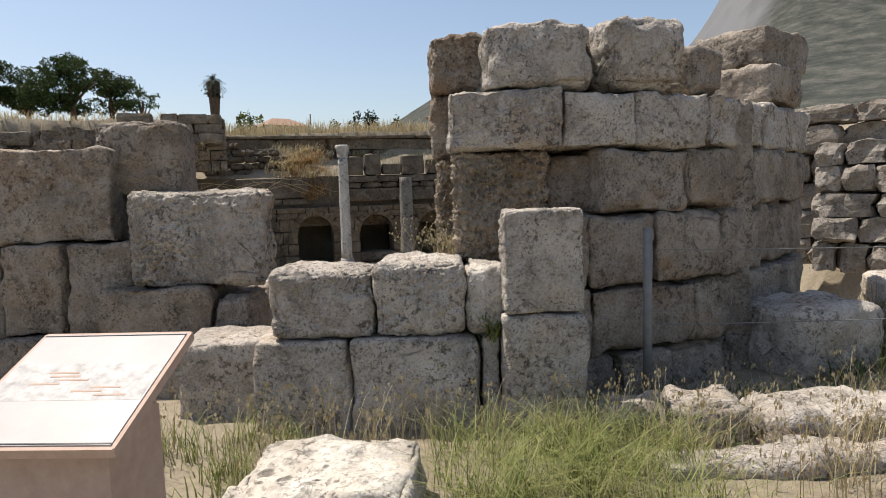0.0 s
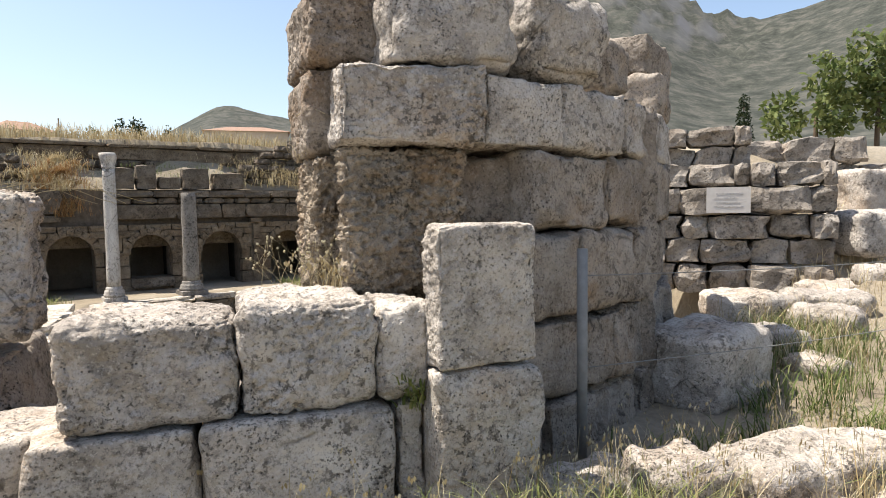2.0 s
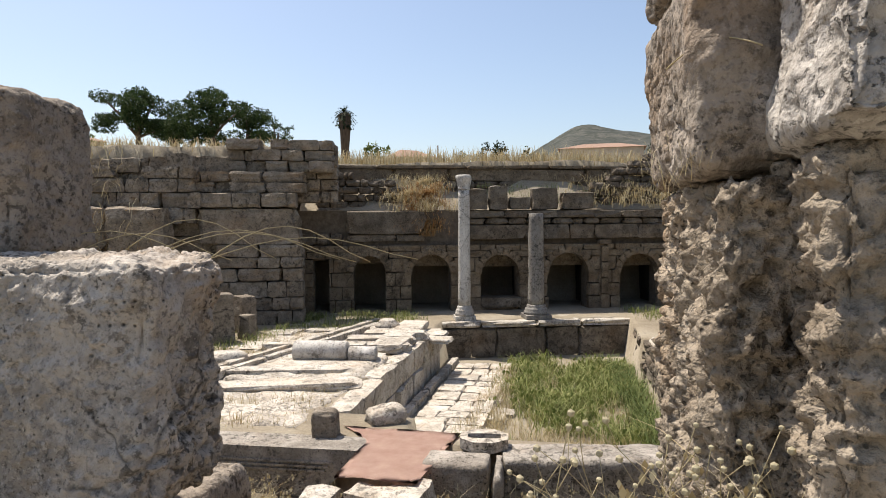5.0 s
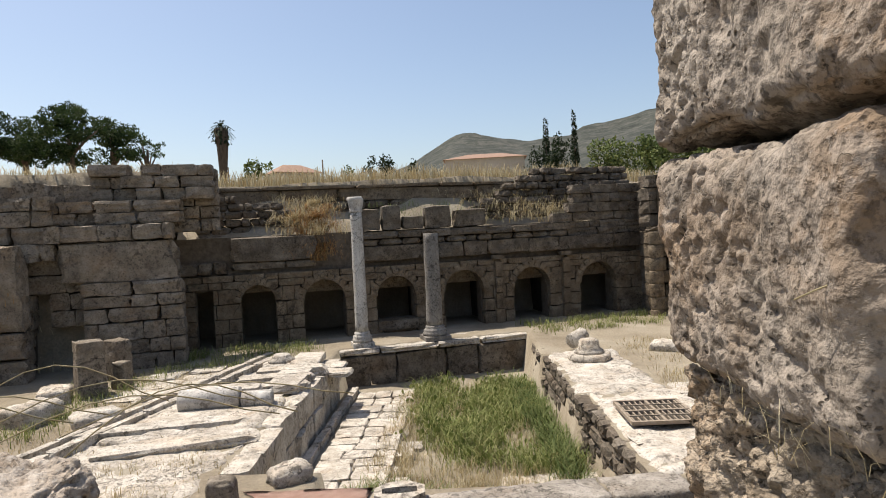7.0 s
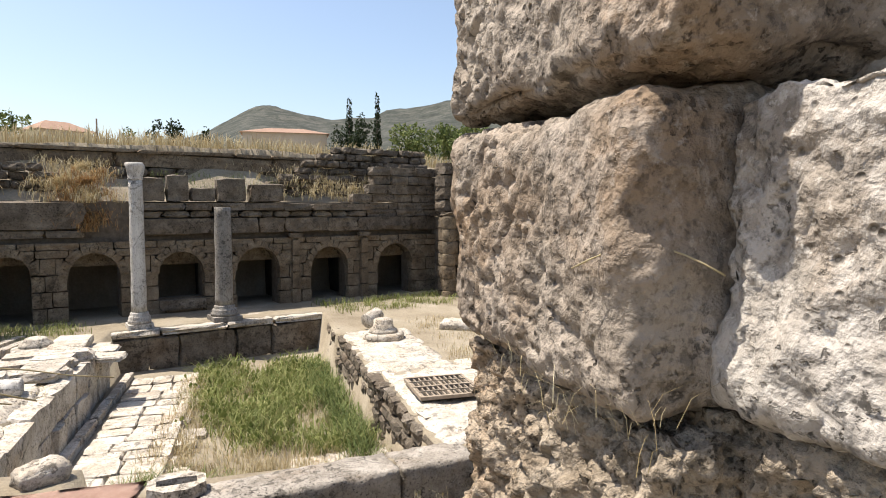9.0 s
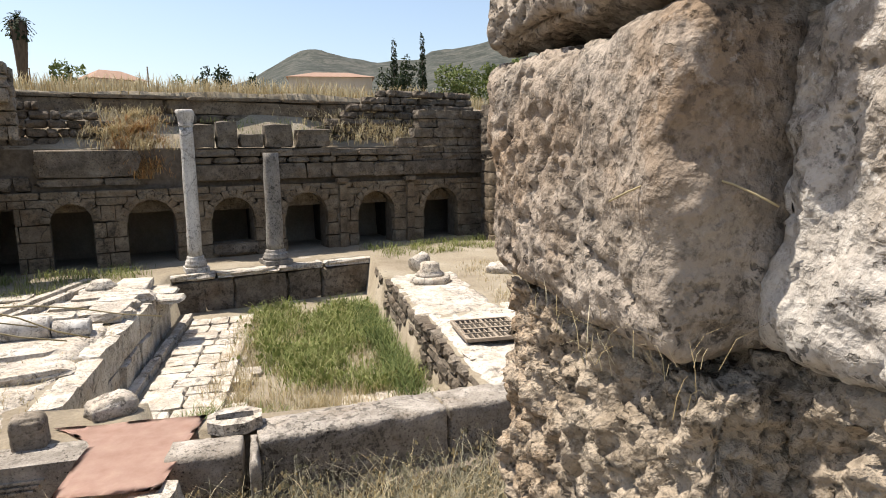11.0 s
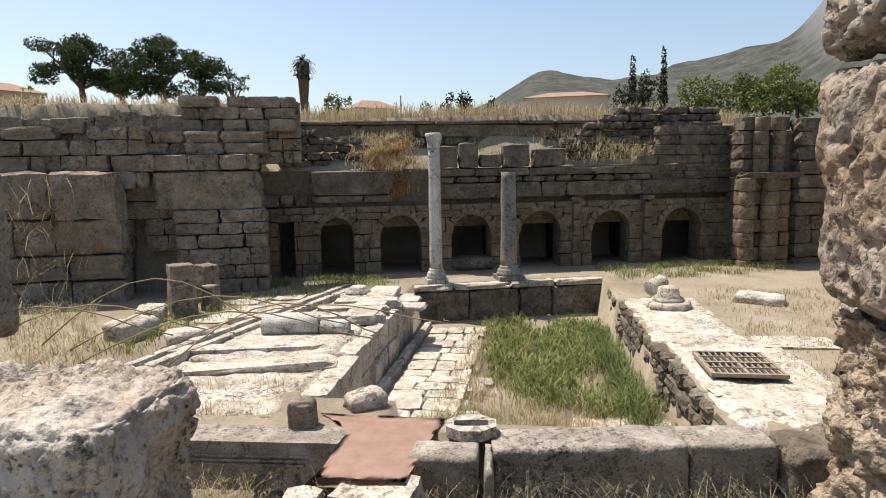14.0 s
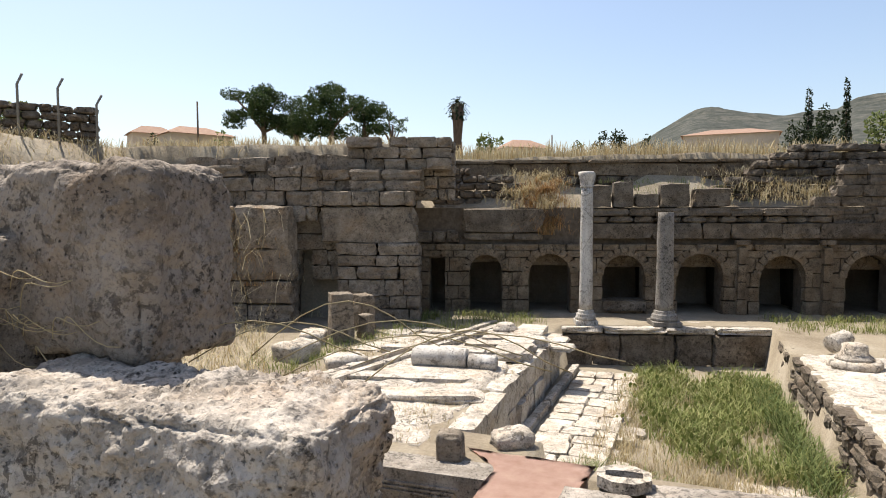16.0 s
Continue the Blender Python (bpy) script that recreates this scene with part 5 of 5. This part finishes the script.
def seed_stalk(x, y, z, h, lean_x, lean_y):
    """A withered stalk that forks and ends in round seed heads."""
    ob = tagged(new("dry_flower_stalk"), "thin withered stalk with round pale seed heads", "plant stalk", "stalks on the parapet")
    ob.matrix_world = pose(x, y, z)
    way = [(lean_x * f * f, lean_y * f * f, h * f) for f in (0, 0.3, 0.6, 0.85, 1.0)]
    child("stem", tube("stem", way, [0.0016, 0.0014, 0.0012, 0.001, 0.0008], STRAW, 4), ob)
    tips = [way[-1]]
    for k in range(2):
        f = (way[2], way[3])[k]
        tip = (f[0] + rng.uniform(-0.06, 0.06), f[1] + rng.uniform(-0.04, 0.04), f[2] + rng.uniform(0.04, 0.1))
        child("side_stem", tube("side_stem", [f, tuple((p + q) / 2 for p, q in zip(f, tip)), tip], [0.001, 0.0009, 0.0008], STRAW, 4), ob)
        tips.append(tip)
    for tip in tips:
        bm = bmesh.new()
        bmesh.ops.create_icosphere(bm, subdivisions=1, radius=rng.uniform(0.005, 0.0085), matrix=pose(*tip))
        part("seed_head", bm, STRAW, ob)


for _ in range(26):
    seed_stalk(rng.gauss(-0.05, 0.14), rng.uniform(4.9, 5.0), 0.95, rng.uniform(0.12, 0.32), rng.uniform(-0.22, 0.12), rng.uniform(-0.08, 0.05))
for k in range(14):
    x0, z0 = rng.uniform(-2.9, -2.3), rng.uniform(1.52, 1.75)
    ln, up = rng.uniform(0.12, 0.3), rng.uniform(-0.03, 0.16)
    me = tube("dry_stalk", [(x0 - ln * 0.5 + ln * f, 5.66 - 0.05 * math.sin(3 * f), z0 + up * f + 0.04 * math.sin(5 * f)) for f in [q / 8 for q in range(9)]], 0.0016, STRAW, 4)
    tagged(new("dry_stalk", me), "curled dry straw caught against the block", "plant stalk", "curled straws")

# ---- trees, shrubs, houses and hills beyond ----
EYE0 = Vector((-0.65, 4.46, 2.0))


def far(az, d):
    return EYE0.x + d * math.sin(radians(az)), EYE0.y + d * math.cos(radians(az))


def pine(az, d, top, crown_w, crown_h, seed):
    crown_w, crown_h = crown_w * 1.05, crown_h * 1.25
    x, y = far(az, d)
    z0, z1 = land(x, y), EYE0.z + d * math.tan(radians(top))
    ob = tagged(new("pine_tree"), "dark green umbrella pine behind the ruins", "tree", "pines behind the ruins")
    ob.matrix_world = pose(x, y, z0)
    h = z1 - z0
    rg = random.Random(seed)
    child("trunk", tube("trunk", [(0, 0, -0.3), (0.1, 0, h * 0.35), (-0.1, 0.05, h * 0.62), (0.05, 0, h * 0.85)], [0.3, 0.25, 0.18, 0.07], BARK), ob)
    blobs = []
    for k in range(20):
        a, rr = rg.uniform(0, 6.28), crown_w * rg.uniform(0.2, 1.0)
        bx, by, bz = rr * math.cos(a), rr * math.sin(a), h - crown_h * rg.uniform(0.25, 1.0)
        blobs.append((bx, by, bz, crown_w * rg.uniform(0.2, 0.42), crown_w * rg.uniform(0.2, 0.42), crown_h * rg.uniform(0.1, 0.2)))
        if k < 5:
            child("limb", tube("limb", [(0, 0, h * 0.5), (bx * 0.5, by * 0.5, (h * 0.55 + bz) / 2), (bx, by, bz)], [0.13, 0.09, 0.04], BARK, 6), ob)
    blobs.append((0, 0, h - crown_h * 0.3, crown_w * 0.4, crown_w * 0.4, crown_h * 0.3))
    child("crown", leaves("crown", blobs, 900, 0.17, PINE, seed, 0.6), ob)


pine(-37.6, 56, 11.3, 3.0, 3.2, 1)
pine(-34.8, 58, 10.3, 2.4, 2.6, 2)
pine(-31.8, 54, 11.7, 2.8, 3.6, 3)
pine(-28.8, 56, 10.5, 2.4, 2.8, 4)
pine(-26.3, 60, 8.9, 1.2, 1.3, 5)


def palm(az, d, top):
    x, y = far(az, d)
    z0 = land(x, y)
    h = EYE0.z + d * math.tan(radians(top)) - z0
    ob = tagged(new("palm_tree"), "single palm with a shaggy trunk on the skyline", "tree")
    ob.matrix_world = pose(x, y, z0)
    child("trunk", tube("trunk", [(0, 0, -0.2), (0, 0, h * 0.4), (0.05, 0, h * 0.62), (0, 0, h * 0.8)], [0.3, 0.36, 0.5, 0.62], BARK, 10), ob)
    rg = random.Random(9)
    verts, faces = [], []
    for k in range(110):
        a, e = rg.uniform(0, 6.28), rg.uniform(-1.1, 1.3)
        ln = rg.uniform(0.9, 1.4)
        p = Vector((0, 0, h * 0.82))
        dr = Vector((math.cos(a) * math.cos(e), math.sin(a) * math.cos(e), math.sin(e)))
        sd = dr.cross(Vector((0, 0, 1))).normalized() * 0.13
        for q in range(5):
            f0, f1 = q / 5, (q + 0.8) / 5
            b0, b1 = p + dr * ln * f0 - Vector((0, 0, 0.7 * f0 * f0)), p + dr * ln * f1 - Vector((0, 0, 0.7 * f1 * f1))
            i = len(verts)
            verts += [b0, b1 + sd, b1, b1 - sd]
            faces += [(i, i + 1, i + 2), (i, i + 2, i + 3)]
    child("crown", mesh_of("crown", verts, faces, DARKLEAF), ob)


palm(-20.4, 60, 11.5)


def cypress(az, d, top, r, seed):
    x, y = far(az, d)
    z0 = land(x, y)
    h = EYE0.z + d * math.tan(radians(top)) - z0
    ob = tagged(new("cypress_tree"), "slender dark cypress on the skyline", "tree", "cypresses")
    ob.matrix_world = pose(x, y, z0)
    child("trunk", tube("trunk", [(0, 0, -0.2), (0, 0, h * 0.5), (0, 0, h * 0.9)], [0.16, 0.1, 0.03], BARK, 7), ob)
    blobs = [(0, 0, h * (0.12 + 0.11 * k), r * (1.0 - abs(k - 3) * 0.11), r * (1.0 - abs(k - 3) * 0.11), h * 0.1) for k in range(8)]
    child("crown", leaves("crown", blobs, 900 / r, 0.14, DARKLEAF, seed), ob)


cypress(8.4, 70, 9.9, 0.55, 1)
cypress(10.9, 70, 10.4, 0.5, 2)
cypress(47.3, 60, 8.6, 0.9, 3)


def shrub(az, d, top, w, mat, label, seed, h=None):
    x, y = far(az, d)
    z0 = land(x, y)
    z1 = EYE0.z + d * math.tan(radians(top))
    h = max(0.8, z1 - z0)
    rg = random.Random(seed)
    ob = tagged(new("shrub"), label, "shrub")
    ob.matrix_world = pose(x, y, z0)
    child("stem", tube("stem", [(0, 0, -0.2), (0, 0, h * 0.5)], [0.12, 0.06], BARK, 6), ob)
    blobs = [(rg.gauss(0, w * 0.45), rg.gauss(0, w * 0.3), h * rg.uniform(0.35, 0.75), w * 0.5, w * 0.4, h * 0.24) for _ in range(7)]
    child("crown", leaves("crown", blobs, 420, 0.17, mat, seed), ob)


for az, d, top, w, mat, lab in ((-18.3, 52, 7.6, 1.5, LEAF, "light green shrub beside the palm"), (-9.6, 58, 6.7, 1.2, LEAF, "green bush on the plateau"), (-7.2, 55, 7.5, 1.5, DARKLEAF, "dark green bush on the plateau"), (-3.6, 60, 7.0, 1.1, DARKLEAF, "low dark bush on the plateau"),
                              (9.3, 66, 9.0, 1.4, DARKLEAF, "dark bushy tree between the cypresses"), (7.6, 68, 7.8, 1.0, DARKLEAF, "low dark shrub below the cypresses"), (14.5, 48, 7.9, 2.2, LEAF, "bright green shrub on the bank"), (17.5, 46, 8.0, 2.2, LEAF, "broad green shrub on the bank"), (21.0, 46, 8.2, 2.0, LEAF, "green shrub on the bank"),
                              (-55.5, 40, 9.2, 2.2, LEAF, "green bush behind the fence"), (-46.5, 60, 7.5, 0.9, DARKLEAF, "small dark bush by the house"), (-41.0, 50, 7.7, 0.9, LEAF, "small green bush by the house"), (55.5, 26, 11.5, 1.7, LEAF, "dense green tree beyond the ruin"), (59.5, 27, 12.5, 1.8, LEAF, "dense green tree beyond the ruin")):
    shrub(az, d, top, w, mat, lab, int(az * 10) + 999)


def house(az, d, top, w, label, turn=0.0):
    x, y = far(az, d)
    z0 = land(x, y)
    z1 = EYE0.z + d * math.tan(radians(top))
    wall_h, dep = max(2.2, z1 - z0 - 0.9), w * 0.8
    ob = tagged(new("house"), label, "house")
    ob.matrix_world = pose(x, y, z0, 0, 0, turn - az)
    bm = bmesh.new()
    box_bm(bm, -w / 2, w / 2, -dep / 2, dep / 2, -0.4, wall_h)
    part("wall", bm, PLASTER, ob)
    v = [(-w / 2 - 0.3, -dep / 2 - 0.3, wall_h), (w / 2 + 0.3, -dep / 2 - 0.3, wall_h), (w / 2 + 0.3, dep / 2 + 0.3, wall_h), (-w / 2 - 0.3, dep / 2 + 0.3, wall_h), (-w * 0.22, 0, wall_h + 0.9), (w * 0.22, 0, wall_h + 0.9)]
    child("roof", mesh_of("roof", v, [(0, 1, 5, 4), (1, 2, 5), (2, 3, 4, 5), (3, 0, 4), (3, 2, 1, 0)], ROOF), ob)
    for k in (-1, 0, 1):
        child("window", mesh_of("window", [(-0.45, 0, 0), (0.45, 0, 0), (0.45, 0, 1.1), (-0.45, 0, 1.1), (-0.45, 0.1, 0), (0.45, 0.1, 0), (0.45, 0.1, 1.1), (-0.45, 0.1, 1.1)], [(0, 1, 2, 3), (7, 6, 5, 4), (0, 4, 5, 1), (3, 2, 6, 7), (0, 3, 7, 4), (1, 5, 6, 2)], SHADEGLASS), ob, pose(k * w * 0.3, -dep / 2 - 0.03, wall_h * 0.45))


house(-14.6, 62, 6.6, 4.2, "low house with a terracotta roof behind the plateau", 25)
house(2.8, 75, 6.9, 9.0, "long low house with an orange roof", 0)
house(-43.3, 62, 7.3, 5.6, "low house with a pale hipped roof behind the ruins", 20)
house(-46.5, 70, 7.2, 4.0, "small house with a tiled roof", 10)
for az, d, top in ((-11.9, 60, 7.0), (-43.0, 48, 9.4), (-20.0, 70, 6.5)):
    x, y = far(az, d)
    z0 = land(x, y)
    tagged(new("utility_pole", tube("utility_pole", [(x, y, z0 - 0.2), (x, y, EYE0.z + d * math.tan(radians(top)))], [0.09, 0.06], BARK, 8)), "thin weathered utility pole", "pole")
for k in range(4):
    x, y = far(-58.5 + 2.6 * k, 24)
    z0 = land(x, y)
    tagged(new("fence_post", tube("fence_post", [(x, y, z0 - 0.2), (x, y, z0 + 1.7), (x + 0.25, y, z0 + 2.0)], 0.04, GREYPAINT, 8)), "angled grey fence post on the terrace wall", "fence post", "terrace fence posts")
terr = setting("wall_terrace", "terrace wall of small stones at the edge of the site", "wall", pose(*far(-62, 25), 4.3, 0, 0, 56))
masonry(terr, rng, -3.0, 5.0, 0, 0.5, (0.28, 0.26, 0.3, 0.28, 0.26), 0.5, RUBBLE, (), None, 0.05, 0.0)


spots = []
for _ in range(6000):
    x, y = far(rng.uniform(-64, -38), rng.uniform(13, 25))
    spots.append((x, y, land(x, y) - 0.02))
grass("dry_grass", "matted pale straw on the bank below the fence", spots, 0.5, 0.018, STRAW, 1.2, 24)

# hills and the rocky mountain
def skyline(az):
    low = 5.2
    hill = low + 3.5 * soft(-7.5, 1, az) - 0.6 * soft(1, 7, az)
    ridge = 8.9 * soft(4, 12, az) + 1.4 * soft(12, 22, az)
    peak = 9.5 * soft(19, 30, az) - 5.5 * soft(35, 45, az) + 2.5 * soft(46, 58, az) - 9 * soft(75, 100, az)
    return max(low, hill, ridge + peak)


def hills():
    verts, faces, azs, n = [], [], [-100 + 0.6 * k for k in range(350)], 46
    for az in azs:
        e = skyline(az)
        for j in range(n):
            f = j / (n - 1)
            d = 130 + 900 * f
            z = 4 + (math.tan(radians(e)) * 1030 - 4) * (0.12 * f + 0.88 * f ** 1.7)
            x, y = far(az, d)
            p = Vector((x, y, 0))
            crag = soft(20, 27, az) * soft(0.45, 0.9, f) * (1 - soft(44, 50, az))
            z += f * 6 * noise.fractal(p * 0.012, 0.9, 2, 4) + crag * 26 * abs(noise.fractal(p * 0.022, 0.7, 2.1, 5)) * (1 if j < n - 1 else 0.5)
            verts.append((x, y, z))
    for i in range(len(azs) - 1):
        for j in range(n - 1):
            faces.append((i * n + j, (i + 1) * n + j, (i + 1) * n + j + 1, i * n + j + 1))
    m, nt, b = base_mat("hillside", 1.0)
    co = place(nt)
    g = nt.nodes.new("ShaderNodeNewGeometry")
    sep = nt.nodes.new("ShaderNodeSeparateXYZ")
    nt.links.new(g.outputs["Normal"], sep.inputs[0])
    a = tex(nt, "ShaderNodeTexNoise", 0.05, co, 10, 0.78)
    col = ramp(nt, a, [(0.38, (0.022, 0.026, 0.02)), (0.5, (0.05, 0.054, 0.044)), (0.62, (0.1, 0.096, 0.08))])
    col = mix(nt, "MIX", ramp(nt, sep.outputs["Z"], [(0.62, 1.0), (0.8, 0.0)]), col, (0.15, 0.15, 0.155))
    nt.links.new(col, b.inputs["Base Color"])
    tagged(new("backdrop_hills", mesh_of("backdrop_hills", verts, faces, m, True)), "rocky mountain and scrub hills in the distance", "hill", "", "structure")


hills()
